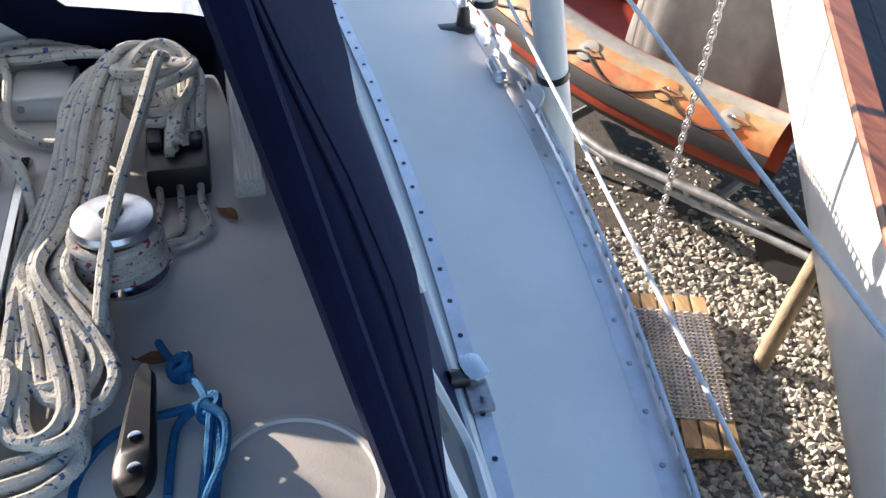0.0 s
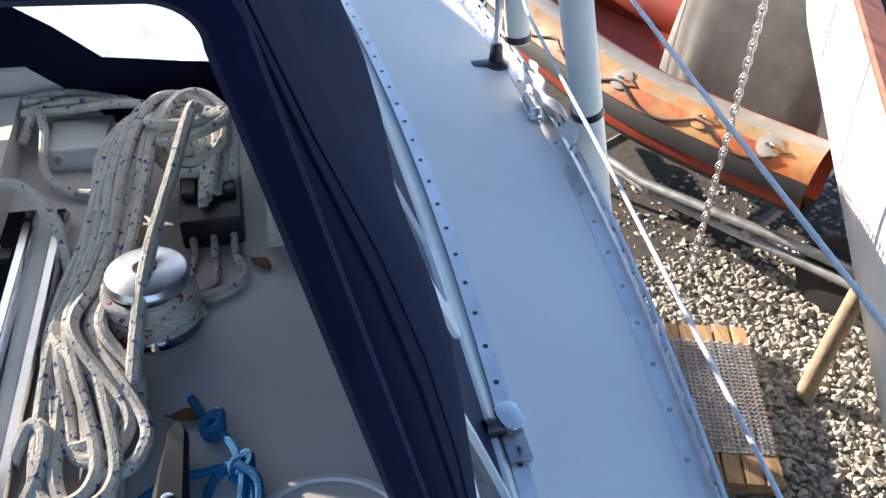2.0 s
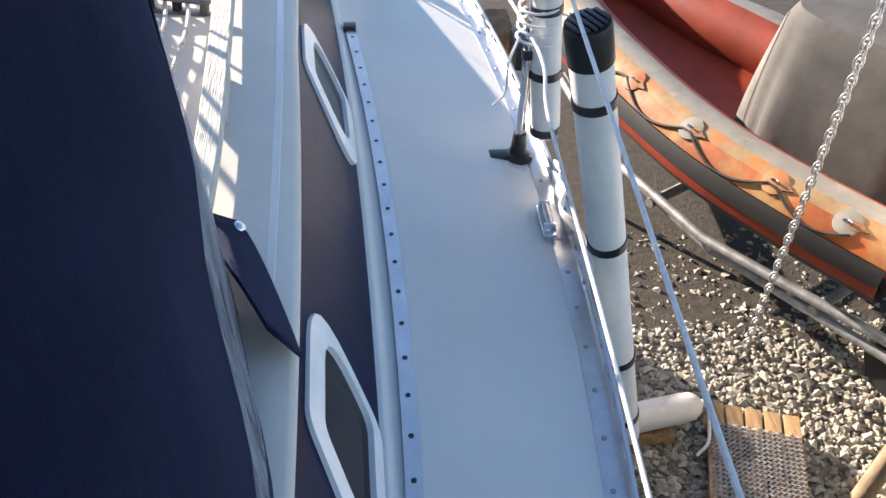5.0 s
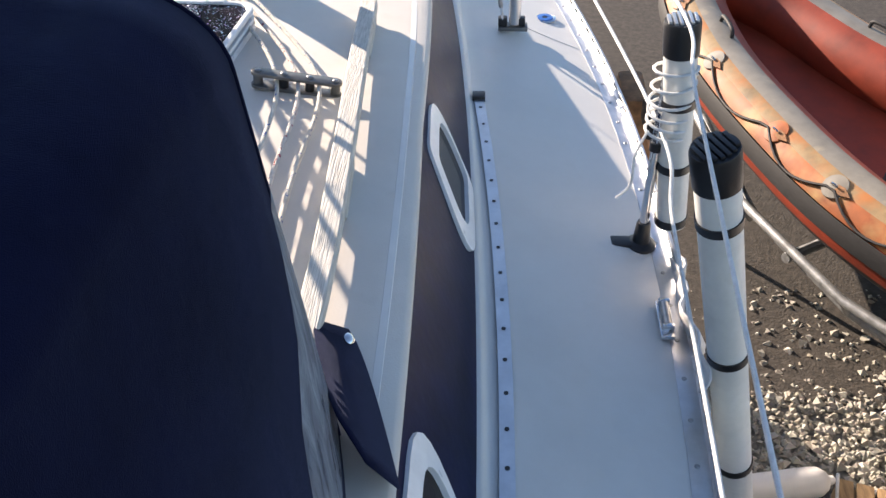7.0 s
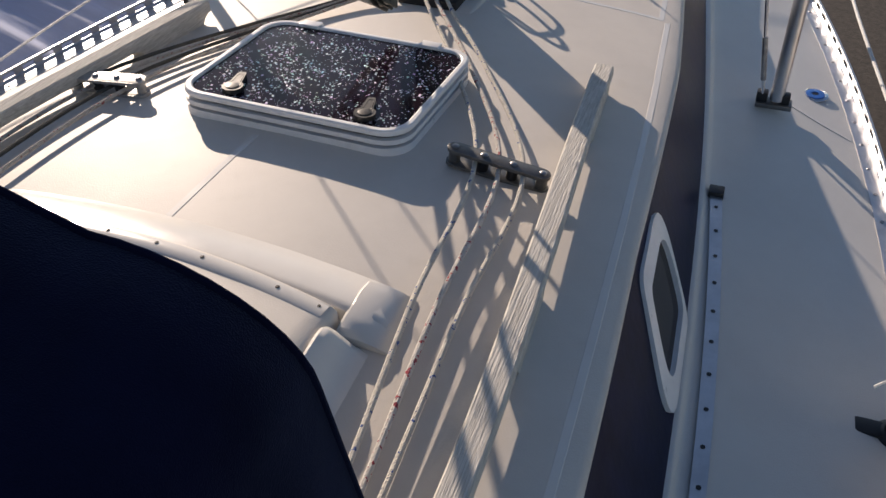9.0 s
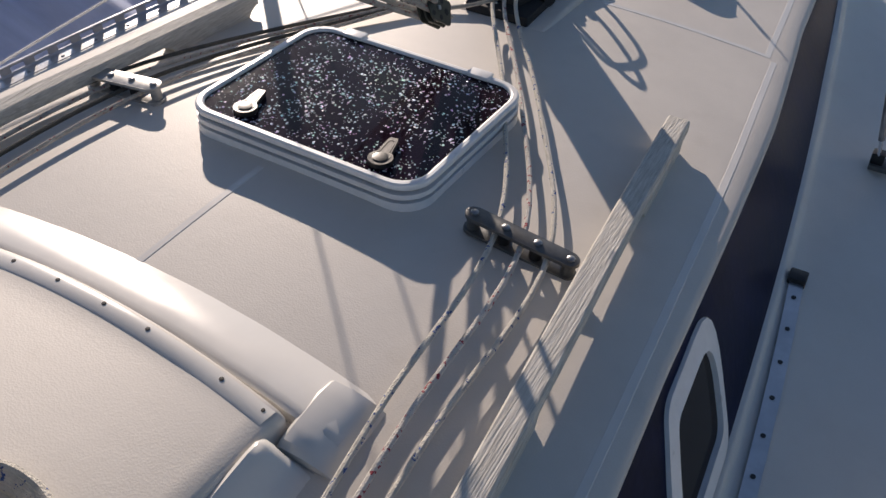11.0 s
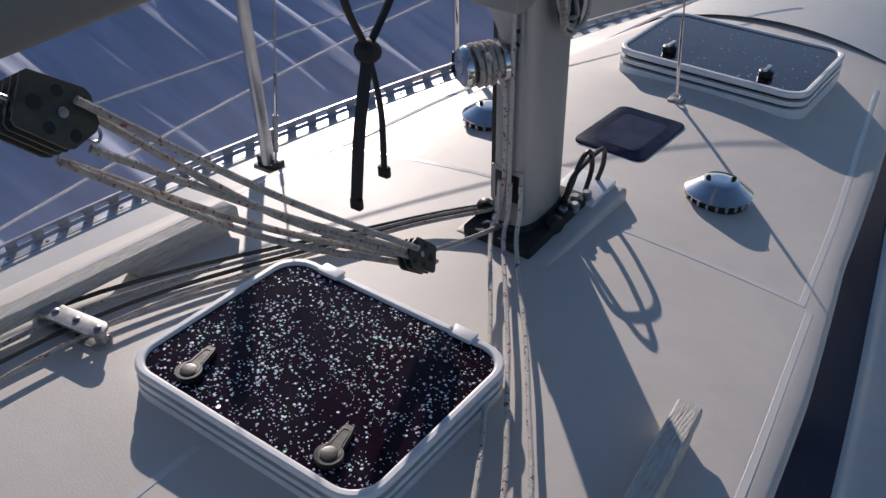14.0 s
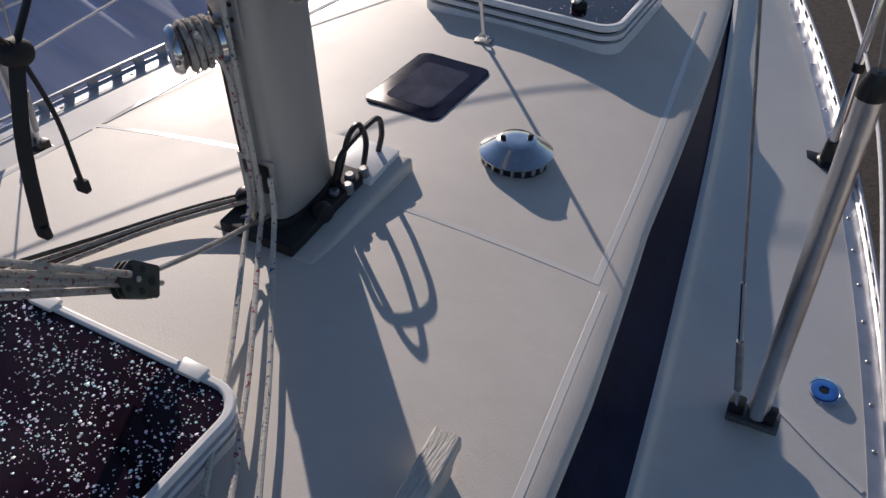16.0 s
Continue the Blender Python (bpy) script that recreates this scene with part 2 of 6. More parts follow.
def solo(name, bm, mat, label, category, group="", kind="", smooth=True, angle=40):
    ob = part(name, bm, mat, None, "", smooth, angle)
    return tagged(ob, label, category, group, kind)


def box(sx, sy, sz, at=(0, 0, 0), bevel=0.0, seg=2, rot=None, bm=None):
    b2 = bmesh.new()
    bmesh.ops.create_cube(b2, size=1.0)
    bmesh.ops.scale(b2, vec=(sx, sy, sz), verts=b2.verts)
    if bevel > 0:
        bmesh.ops.bevel(b2, geom=list(b2.edges), offset=bevel, segments=seg, affect="EDGES", profile=0.6)
    if rot is not None:
        bmesh.ops.transform(b2, matrix=rot, verts=b2.verts)
    bmesh.ops.translate(b2, vec=at, verts=b2.verts)
    return merge(bm, b2)


def merge(bm, b2):
    if bm is None:
        return b2
    me = bpy.data.meshes.new("tmp")
    b2.to_mesh(me)
    b2.free()
    bm.from_mesh(me)
    bpy.data.meshes.remove(me)
    return bm


def lathe(profile, seg=32, at=(0, 0, 0), rot=None, bm=None, cap=True):
    """profile: (radius, height) rows from the bottom to the top."""
    b2 = bmesh.new()
    rings = []
    for r, z in profile:
        rings.append([b2.verts.new((r * math.cos(2 * math.pi * k / seg), r * math.sin(2 * math.pi * k / seg), z)) for k in range(seg)])
    for a, c in zip(rings, rings[1:]):
        for k in range(seg):
            b2.faces.new((a[k], a[(k + 1) % seg], c[(k + 1) % seg], c[k]))
    if cap:
        b2.faces.new(rings[0][::-1])
        b2.faces.new(rings[-1])
    if rot is not None:
        bmesh.ops.transform(b2, matrix=rot, verts=b2.verts)
    bmesh.ops.translate(b2, vec=at, verts=b2.verts)
    return merge(bm, b2)


def smooth_path(pts, per=8):
    """Catmull-Rom through the points."""
    p = [Vector(q) for q in pts]
    if len(p) < 3:
        return p
    p = [2 * p[0] - p[1]] + p + [2 * p[-1] - p[-2]]
    out = []
    for i in range(1, len(p) - 2):
        for k in range(per):
            t = k / per
            a, b, c, d = p[i - 1:i + 3]
            out.append(0.5 * ((2 * b) + (c - a) * t + (2 * a - 5 * b + 4 * c - d) * t * t + (3 * b - a - 3 * c + d) * t ** 3))
    out.append(p[-2])
    return out


def tube(pts, r, seg=8, bm=None, flat=1.0, taper=None):
    """A round bar along the points."""
    b2 = bmesh.new() if bm is None else bm
    pts = [Vector(q) for q in pts]
    up = Vector((0.13, 0.21, 0.97))
    rings = []
    prev = None
    for i, q in enumerate(pts):
        d = (pts[min(i + 1, len(pts) - 1)] - pts[max(i - 1, 0)])
        if d.length < 1e-9:
            d = Vector((0, 0, 1))
        d.normalize()
        if prev is None:
            u = d.cross(up)
            if u.length < 1e-3:
                u = d.cross(Vector((1, 0, 0)))
        else:
            u = prev - d * prev.dot(d)
        u.normalize()
        prev = u
        w = d.cross(u)
        rr = r if taper is None else r * taper(i / max(1, len(pts) - 1))
        rings.append([b2.verts.new(q + u * (rr * math.cos(2 * math.pi * k / seg)) + w * (rr * flat * math.sin(2 * math.pi * k / seg))) for k in range(seg)])
    for a, c in zip(rings, rings[1:]):
        for k in range(seg):
            b2.faces.new((a[k], a[(k + 1) % seg], c[(k + 1) % seg], c[k]))
    b2.faces.new(rings[0][::-1])
    b2.faces.new(rings[-1])
    return b2


def loft(rows, closed=False, bm=None):
    """A sheet through rows of points of equal length."""
    b2 = bmesh.new() if bm is None else bm
    vs = [[b2.verts.new(p) for p in row] for row in rows]
    for a, c in zip(vs, vs[1:]):
        m = len(a)
        for k in range(m if closed else m - 1):
            b2.faces.new((a[k], a[(k + 1) % m], c[(k + 1) % m], c[k]))
    return b2


def rounded(w, h, r, n=6):
    """Outline of a rounded rectangle, counter-clockwise about the origin."""
    out = []
    for cx, cy, a0 in ((w / 2 - r, h / 2 - r, 0), (-w / 2 + r, h / 2 - r, 90), (-w / 2 + r, -h / 2 + r, 180), (w / 2 - r, -h / 2 + r, 270)):
        for k in range(n + 1):
            a = radians(a0 + 90 * k / n)
            out.append((cx + r * math.cos(a), cy + r * math.sin(a)))
    return out


def prism(outline, z0, z1, bm=None, m=None, bevel=0.0):
    b2 = bmesh.new()
    lo = [b2.verts.new((x, y, z0)) for x, y in outline]
    hi = [b2.verts.new((x, y, z1)) for x, y in outline]
    k = len(outline)
    for i in range(k):
        b2.faces.new((lo[i], lo[(i + 1) % k], hi[(i + 1) % k], hi[i]))
    b2.faces.new(lo[::-1])
    top = b2.faces.new(hi)
    if bevel > 0:
        bmesh.ops.bevel(b2, geom=list(top.edges), offset=bevel, segments=2, affect="EDGES", profile=0.6)
    if m is not None:
        bmesh.ops.transform(b2, matrix=m, verts=b2.verts)
    return merge(bm, b2)


def ring_prism(outer, inner, z0, z1, bm=None, m=None):
    b2 = bmesh.new()
    k = len(outer)
    a = [b2.verts.new((x, y, z0)) for x, y in outer]
    b = [b2.verts.new((x, y, z1)) for x, y in outer]
    c = [b2.verts.new((x, y, z1)) for x, y in inner]
    d = [b2.verts.new((x, y, z0)) for x, y in inner]
    for i in range(k):
        j = (i + 1) % k
        b2.faces.new((a[i], a[j], b[j], b[i]))
        b2.faces.new((b[i], b[j], c[j], c[i]))
        b2.faces.new((c[i], c[j], d[j], d[i]))
        b2.faces.new((d[i], d[j], a[j], a[i]))
    if m is not None:
        bmesh.ops.transform(b2, matrix=m, verts=b2.verts)
    return merge(bm, b2)


# ---------------------------------------------------------------- lines of the boat
def clamp(v, a=0.0, b=1.0):
    return max(a, min(b, v))


def softplus(v, k=6.0):
    return math.log1p(math.exp(min(60, k * v))) / k


def x_mid(y):
    return -1.015 + 0.042 * y


def x_rail(y):
    return 0.455 - 0.0575 * (y + 0.9) ** 2


def x_track(y):
    return 0.034 - 0.039 * (y + 1.5) ** 2


def x_joint(y):
    return -0.014 - 0.021 * (y + 1.9) ** 2


def z_top(y):
    return 0.365 - 0.088 * softplus(y + 0.55)


def z_edge(y):
    return max(0.012, z_top(y) - 0.045 - 0.030 * clamp((y + 0.5) / 2.8))


def x_edge(y):
    return x_joint(y) - (0.113 + 0.032 * clamp((0.3 - y) / 0.9)) * min(1, z_edge(y) / 0.18)


def mirror(x, y):
    return 2 * x_mid(y) - x


def z_roof(x, y):
    """Height of the coachroof."""
    d = abs(x - x_mid(y)) / (x_edge(y) - x_mid(y))
    return z_edge(y) + (z_top(y) - z_edge(y)) * (1 - clamp(d) ** 2.0)


def z_deck(x, y):
    d = clamp((x - x_joint(y)) / max(0.05, x_rail(y) - x_joint(y)), -0.5, 1.2)
    return 0.012 - 0.080 * clamp(d) ** 1.1


Y_STERN, Y_BOW = -4.1, 3.85
GROUND = -2.50


# ---------------------------------------------------------------- boat: hull, deck, coachroof
boat = thing("sailing_yacht", "white sailing yacht with navy stripe laid up ashore", "yacht", (x_mid(0), 0, GROUND))


def steps(a, b, n):
    return [a + (b - a) * i / n for i in range(n + 1)]


def build_hull():
    rows = []
    for y in steps(Y_STERN, Y_BOW, 50):
        half = max(0.01, x_rail(y) + 0.035 - x_mid(y))
        f = clamp((y - 0.5) / (Y_BOW - 0.5))
        draft = 1.28 - 1.0 * f ** 1.15 - 0.45 * clamp((-y - 1.5) / 2.6) ** 1.5
        zt = z_deck(x_rail(y), y) - 0.012
        row = []
        for k in range(-14, 15):
            s = k / 14
            a = abs(s)
            w = (1 - (1 - a) ** 2.6) * (1 - 0.25 * (1 - a) * f)
            row.append((x_mid(y) + math.copysign(half * w, s), y, zt - draft * (1 - a ** 2.4)))
        rows.append(row)
    bm = loft(rows)
    a = [v for v in bm.verts if abs(v.co.y - Y_STERN) < 1e-4]
    bm.faces.new(sorted(a, key=lambda v: v.co.x))
    return bm


def build_keel():
    bm = bmesh.new()
    rows = []
    for z, y0, y1, w in ((-1.15, -1.2, 0.9, 0.10), (-1.9, -1.15, 0.6, 0.09), (GROUND + 0.06, -1.1, 0.35, 0.12), (GROUND, -1.05, 0.3, 0.08)):
        rows.append([(x_mid(0) + w * math.sin(2 * math.pi * k / 20), (y0 + y1) / 2 + (y1 - y0) / 2 * math.cos(2 * math.pi * k / 20), z) for k in range(20)])
    loft(rows, True, bm)
    return bm


def deck_rows(side):
    rows = []
    for y in steps(-3.4, Y_BOW - 0.05, 90):
        row = []
        xj, xr = x_joint(y), x_rail(y)
        if xr - xj < 0.03:
            xj = xr - 0.03
        pts = [(xj - 0.016, 0.028), (xj - 0.002, 0.029), (xj + 0.006, 0.024), (xj + 0.011, 0.016), (xj + 0.02, 0.012)] + [(xj + 0.02 + (xr - xj - 0.02) * t, None) for t in (0.08, 0.2, 0.4, 0.6, 0.8, 0.92, 1.0)]
        for x, dz in pts:
            z = z_deck(x, y) + ((dz - 0.008) if dz else 0.0)
            row.append((x if side > 0 else mirror(x, y), y, z))
        rows.append(row)
    return rows


def side_rows(side):
    rows = []
    for y in steps(-3.4, 2.5, 80):
        row = []
        for t in (0.0, 0.15, 0.4, 0.7, 1.0):
            x = x_joint(y) + 0.004 + (x_edge(y) + 0.004 - x_joint(y) - 0.004) * t
            row.append((x if side > 0 else mirror(x, y), y, 0.005 + (max(0.02, z_edge(y) - 0.022) - 0.005) * t))
        rows.append(row)
    return rows


def roof_rows():
    rows = []
    for y in steps(-3.4, 2.6, 110):
        half = x_edge(y) - x_mid(y)
        row = []
        lip = [(half + 0.005, -0.026), (half + 0.007, -0.018), (half + 0.003, -0.008), (half - 0.008, -0.002)]
        right = [(d, z_edge(y) + dz) for d, dz in lip]
        inner = [half * t for t in (0.95, 0.9, 0.8, 0.65, 0.5, 0.35, 0.18)]
        pts = [(-d, z) for d, z in right] + [(-d, z_roof(x_mid(y) - d, y)) for d in inner] + [(0.0, z_top(y))] + [(d, z_roof(x_mid(y) + d, y)) for d in inner[::-1]] + [(d, z) for d, z in right[::-1]]
        rows.append([(x_mid(y) + d, y, z) for d, z in pts])
    return rows


def foredeck_rows():
    rows = []
    for y in steps(2.4, Y_BOW - 0.05, 24):
        xj = min(x_joint(y), x_rail(y) - 0.03)
        half = xj + 0.02 - x_mid(y)
        half = max(half, 0.01)
        rows.append([(x_mid(y) + half * t, y, z_deck(xj, y) + 0.005 + (max(0.0, z_top(y)) - 0.0) * (1 - t * t) * clamp(1.0)) for t in steps(-1, 1, 12)])
    return rows


hull = part("hull", build_hull(), "hull", None, "white fibreglass hull")
keel = part("keel", build_keel(), "hull", None)
bm = loft(deck_rows(1))
loft(deck_rows(-1), bm=bm)
loft(foredeck_rows(), bm=bm)
deck = part("deck", bm, "deck", None, "pale grey moulded side deck")
bm = loft(side_rows(1))
cabin_side = part("cabin_side", bm, "stripe", None, "navy painted cabin side")
bm = loft(side_rows(-1))
cabin_side_b = part("cabin_side", bm, "stripe", None, "navy painted cabin side")
bm = loft(roof_rows())
gone = [f for f in bm.faces if -1.27 < f.calc_center_median().x < -0.79 and f.calc_center_median().y < -1.75]
bmesh.ops.delete(bm, geom=gone, context="FACES")
roof = part("coachroof", bm, "roof", None, "cream non-slip moulded coachroof")
# black lining stands in for the darkness of the unlit cabin
well = bmesh.new()
loft([[(-0.775, y, z_roof(-0.775, y) - 0.004), (-0.775, y, -0.6), (-1.30, y, -0.6), (-1.30, y, z_roof(-1.30, y) - 0.004)] for y in steps(-3.4, -1.70, 6)], bm=well)
loft([[(x, -1.70, z) for x in (-0.775, -1.30)] for z in (-0.6, 0.34)], bm=well)
companionway = part("companionway", well, "rubber", None, "open companionway below the hood, lined black as cabin shade")
hang(boat, companionway)
hang(boat, hull, keel, deck, cabin_side, cabin_side_b, roof)


# toe rails: a flat flange with bolts and an upright web with slots
def build_rail(side):
    bm = bmesh.new()

    def px(a, y):
        return (x_rail(y) + a) if side > 0 else mirror(x_rail(y) + a, y)

    for prof in ([(-0.024, 0.001), (-0.024, 0.006), (0.020, 0.006), (0.026, 0.012), (0.030, 0.012), (0.031, -0.03), (0.026, -0.032), (0.020, 0.0)],
                 [(0.024, 0.032), (0.022, 0.036), (0.024, 0.041), (0.031, 0.041), (0.032, 0.036), (0.030, 0.032)]):
        loft([[(px(a, y), y, z_deck(x_rail(y), y) + c) for a, c in prof] for y in steps(-3.3, Y_BOW - 0.2, 120)], True, bm)
    y = -3.3
    while y < Y_BOW - 0.25:
        rows = []
        for yy in (y, y + 0.034):
            z = z_deck(x_rail(yy), yy)
            rows.append([(px(a, yy), yy, z + c) for a, c in ((0.0255, 0.010), (0.0255, 0.034), (0.0295, 0.034), (0.0295, 0.010))])
        loft(rows, True, bm)
        y += 0.085
    return bm


bolt_me = mesh_from(lathe([(0.0062, 0), (0.0062, 0.001), (0.0045, 0.0025)], 10), "rail_bolt", "steel")
for side in (1, -1):
    rail = part("toe_rail", build_rail(side), "alu", None, "perforated aluminium toe rail")
    hang(boat, rail)
    for k in range(48):
        y = -2.963 + 0.125 * k
        o = new("rail_bolt", bolt_me)
        o.location = (x_rail(y) - 0.006 if side > 0 else mirror(x_rail(y) - 0.006, y), y, z_deck(x_rail(y), y) + 0.006)
        o.parent = rail

# ---------------------------------------------------------------- genoa track
def build_track():
    rows = []
    for y in steps(-2.9, 0.03, 60):
        x, z = x_track(y), z_deck(x_track(y), y)
        prof = [(-0.008, 0.0), (-0.008, 0.008), (-0.016, 0.009), (-0.016, 0.014), (0.016, 0.014), (0.016, 0.009), (0.008, 0.008), (0.008, 0.0)]
        rows.append([(x + a, y, z + b) for a, b in prof])
    bm = loft(rows, True)
    return bm


track = thing("genoa_track", "straight silver genoa track with drilled holes on deck", "sail track", (0, -1.4, 0))
tr = part("track_bar", build_track(), "alu")
hole_bm = prism([(0.0055 * math.cos(a), 0.0055 * math.sin(a)) for a in steps(0, 2 * math.pi * 11 / 12, 11)], 0, 0.0008)
hole_me = mesh_from(hole_bm, "track_hole", "black")
hang(track, tr)
for k in range(0, 29):
    o = new("track_hole", hole_me)
    y = -0.021 - 0.1 * k
    o.location = (x_track(y), y, z_deck(x_track(y), y) + 0.0145)
    hang(track, o)
end = part("end_stop", box(0.042, 0.04, 0.026, (x_track(0.04), 0.045, 0.02), 0.005), "black")
hang(track, end)

# ---------------------------------------------------------------- cabin windows
def window(y0, name):
    w = thing(name, "slanted smoked cabin window in white frame", "window", (0, y0, 0.1), "cabin windows")

    def place(s, t, lift):
        y = y0 + s
        z = 0.046 + t * (z_edge(y0 - 0.2) - 0.092)
        f = (z - 0.005) / max(0.02, z_edge(y) - 0.035)
        x = x_joint(y) + 0.004 + (x_edge(y) + 0.004 - x_joint(y) - 0.004) * f
        return Vector((x + lift * 0.9, y, z + lift * 0.35))
    corners = [(0.0, 1.0), (-0.31, 1.0), (-0.525, 0.0), (-0.16, 0.0)]

    def outline(inset):
        out = []
        k = len(corners)
        pts = [Vector((c[0], c[1] * 0.16)) for c in corners]
        ins = []
        for i in range(k):
            a, b, c = pts[i - 1], pts[i], pts[(i + 1) % k]
            d1, d2 = (a - b).normalized(), (c - b).normalized()
            bis = (d1 + d2).normalized()
            ang = math.acos(clamp(d1.dot(d2), -1, 1)) / 2
            ins.append((b + bis * (inset / math.sin(ang)), d1, d2, ang))
        for b, d1, d2, ang in ins:
            r = max(0.03, 0.085 - inset * 0.9)
            t = min(r / math.tan(ang), 0.125 - inset)
            p0, p2 = b + d1 * t, b + d2 * t
            for q in steps(0, 1, 6):
                out.append((1 - q) ** 2 * p0 + 2 * q * (1 - q) * b + q * q * p2)
        return out
    o, i = outline(0.0), outline(0.026)
    bm = bmesh.new()
    lay = []
    for ol, lift in ((o, 0.0), (o, 0.012), (i, 0.016), (i, 0.003)):
        lay.append([bm.verts.new(place(p.x, p.y / 0.16, lift)) for p in ol])
    for a, c in zip(lay, lay[1:]):
        for q in range(len(a)):
            bm.faces.new((a[q], a[(q + 1) % len(a)], c[(q + 1) % len(a)], c[q]))
    fr = part("window_frame", bm, "frame_white")
    bm = bmesh.new()
    bm.faces.new([bm.verts.new(place(p.x, p.y / 0.16, 0.004)) for p in i])
    pane = part("pane", bm, "window_dark", None, "dark smoked pane")
    hang(w, fr, pane)
    return w


for k, y0 in enumerate((-0.33, -1.47, -2.16)):
    window(y0, "cabin_window")

# ---------------------------------------------------------------- sprayhood
def hood_section(y, x_base, z_base, x_wall, z_wall, z_crown, r, lean=0.0):
    """Arch from the starboard foot over the middle to the port foot."""
    xm = x_mid(y)
    half_b, half_w = x_base - xm, x_wall - xm
    pts = []
    n1, n2, n3 = 9, 10, 8
    for k in range(n1):
        t = k / n1
        pts.append((half_b + (half_w - half_b) * t, z_base + (z_wall - r - z_base) * t))
    for k in range(n2):
        a = radians(90 * k / n2)
        pts.append((half_w - r * 1.2 * (1 - math.cos(a)), z_wall - r + r * math.sin(a)))
    x_top = half_w - r * 1.2
    for k in range(n3 + 1):
        t = k / n3
        pts.append((x_top * (1 - t), z_wall + (z_crown - z_wall) * (1 - (1 - t) ** 2)))
    full = [(xm + d, z) for d, z in pts] + [(xm - d, z) for d, z in pts[-2::-1]]
    return [(x, y + lean * clamp((z - z_base) / (z_crown - z_base)), z) for x, z in full]


def build_hood():
    secs = []
    a = dict(x_base=-0.158, z_base=0.27, x_wall=-0.362, z_wall=1.152, z_crown=1.172, r=0.035)
    b = dict(x_base=-0.255, z_base=0.33, x_wall=-0.288, z_wall=1.180, z_crown=1.345, r=0.11)
    for t in steps(0, 1, 16):
        sag = -0.014 * math.sin(math.pi * t)
        kw = {k: a[k] + (b[k] - a[k]) * t for k in a}
        kw["x_base"] = -0.158 + 0.012 * clamp(t / 0.25) - 0.109 * clamp((t - 0.55) / 0.45) ** 1.2
        kw["z_wall"] += sag
        kw["z_crown"] += sag
        y0 = -2.90 + (-1.60 + 2.90) * t
        sec_ = hood_section(y0, lean=0.15 * (1 - t) - 0.16 * t, **kw)
        bulge = 0.045 * clamp(t / 0.1) * (1 - 0.42 * clamp((t - 0.2) / 0.6)) * clamp((1 - t) / 0.09)
        xm = x_mid(y0)
        out = []
        for x, y, z in sec_:
            h = clamp((z - 0.30) / 0.78)
            w = bulge * math.sin(math.pi * h ** 1.4) * clamp((abs(x - xm) - 0.35) / 0.3)
            crease = 0.006 * math.sin(9 * z + 14 * y) * clamp(t * 5) * clamp((1 - t) * 5)
            out.append((x + math.copysign(w + crease, x - xm), y, z + 0.006 * math.sin(7 * x + 11 * y) * clamp(t * 4) * clamp((1 - t) * 4)))
        secs.append(out)
    return secs


hood_secs = build_hood()
hood = thing("sprayhood", "navy blue canvas sprayhood with clear front windows", "sprayhood", (x_mid(-2.2), -2.2, 0.33))
bm = loft(hood_secs)
bm.verts.ensure_lookup_table()
n_sec = len(hood_secs[0])
# the starboard side window is an opening in the canvas
gone = []
for f in bm.faces:
    c = f.calc_center_median()
    v = min(w.index for w in f.verts) // n_sec / (len(hood_secs) - 1)
    if c.x > x_mid(c.y) + 0.3 and 0.41 < c.z < 0.88 and v > 0.57 + 0.42 * ((c.z - 0.385) / 0.515) ** 0.8:
        gone.append(f)
bmesh.ops.delete(bm, geom=gone, context="FACES")
canopy = part("canopy", bm, "canvas", None, "navy canvas canopy")
sm = canopy.modifiers.new("thick", "SOLIDIFY")
sm.thickness, sm.offset = 0.004, -1
# front: clear panel between a lower canvas border and the forward hoop
front = hood_secs[-1]
nf = len(front)


def front_point(k, t):
    """t 0: forward hoop, 1: foot on the coachroof."""
    x, y, z = front[k]
    u = (x - x_mid(y)) / (front[0][0] - x_mid(y))
    w = clamp((z - 0.33) / 0.72)
    yf = -1.47 - 0.03 * u * u
    xf = x_mid(yf) + clamp(u, -1, 1) * 0.715
    zf = z_roof(xf, yf) + 0.004 + 0.130 * clamp((0.56 - abs(u)) / 0.10)
    foot = Vector((xf, yf - 0.16 * (1 - w) ** 2, zf))
    return Vector((x, y, z)).lerp(foot, t)


border = [[front_point(k, t) for k in range(nf)] for t in (0.81, 0.90, 1.0)]
pane_rows = [[front_point(k, t) for k in range(nf)] for t in (0.10, 0.28, 0.46, 0.64, 0.81)]
head_rows = [[front_point(k, t) for k in range(nf)] for t in (0.0, 0.05, 0.10)]
fb = part("front_border", loft(border), "canvas", None, "navy canvas lower border")
fh = part("front_hem", loft(head_rows), "canvas")
fp = part("front_window", loft(pane_rows), "vinyl", None, "clear vinyl front window")
hoop = part("hem", tube(hood_secs[0], 0.013, 8), "canvas", None, "rolled canvas hem over the frame")
hoop2 = part("hem", tube(hood_secs[-1], 0.003, 8), "canvas")


def side_point(v, z):
    """On the starboard wall: v 0 at the aft hoop, 1 at the forward hoop."""
    i = min(len(hood_secs) - 2, int(v * (len(hood_secs) - 1)))
    f = v * (len(hood_secs) - 1) - i
    out = []
    for sec_ in (hood_secs[i], hood_secs[i + 1]):
        for p, q in zip(sec_, sec_[1:]):
            if p[2] <= z <= q[2]:
                out.append(Vector(p).lerp(Vector(q), (z - p[2]) / (q[2] - p[2])))
                break
    return out[0].lerp(out[1], f) + Vector((0.004, 0, 0.001))


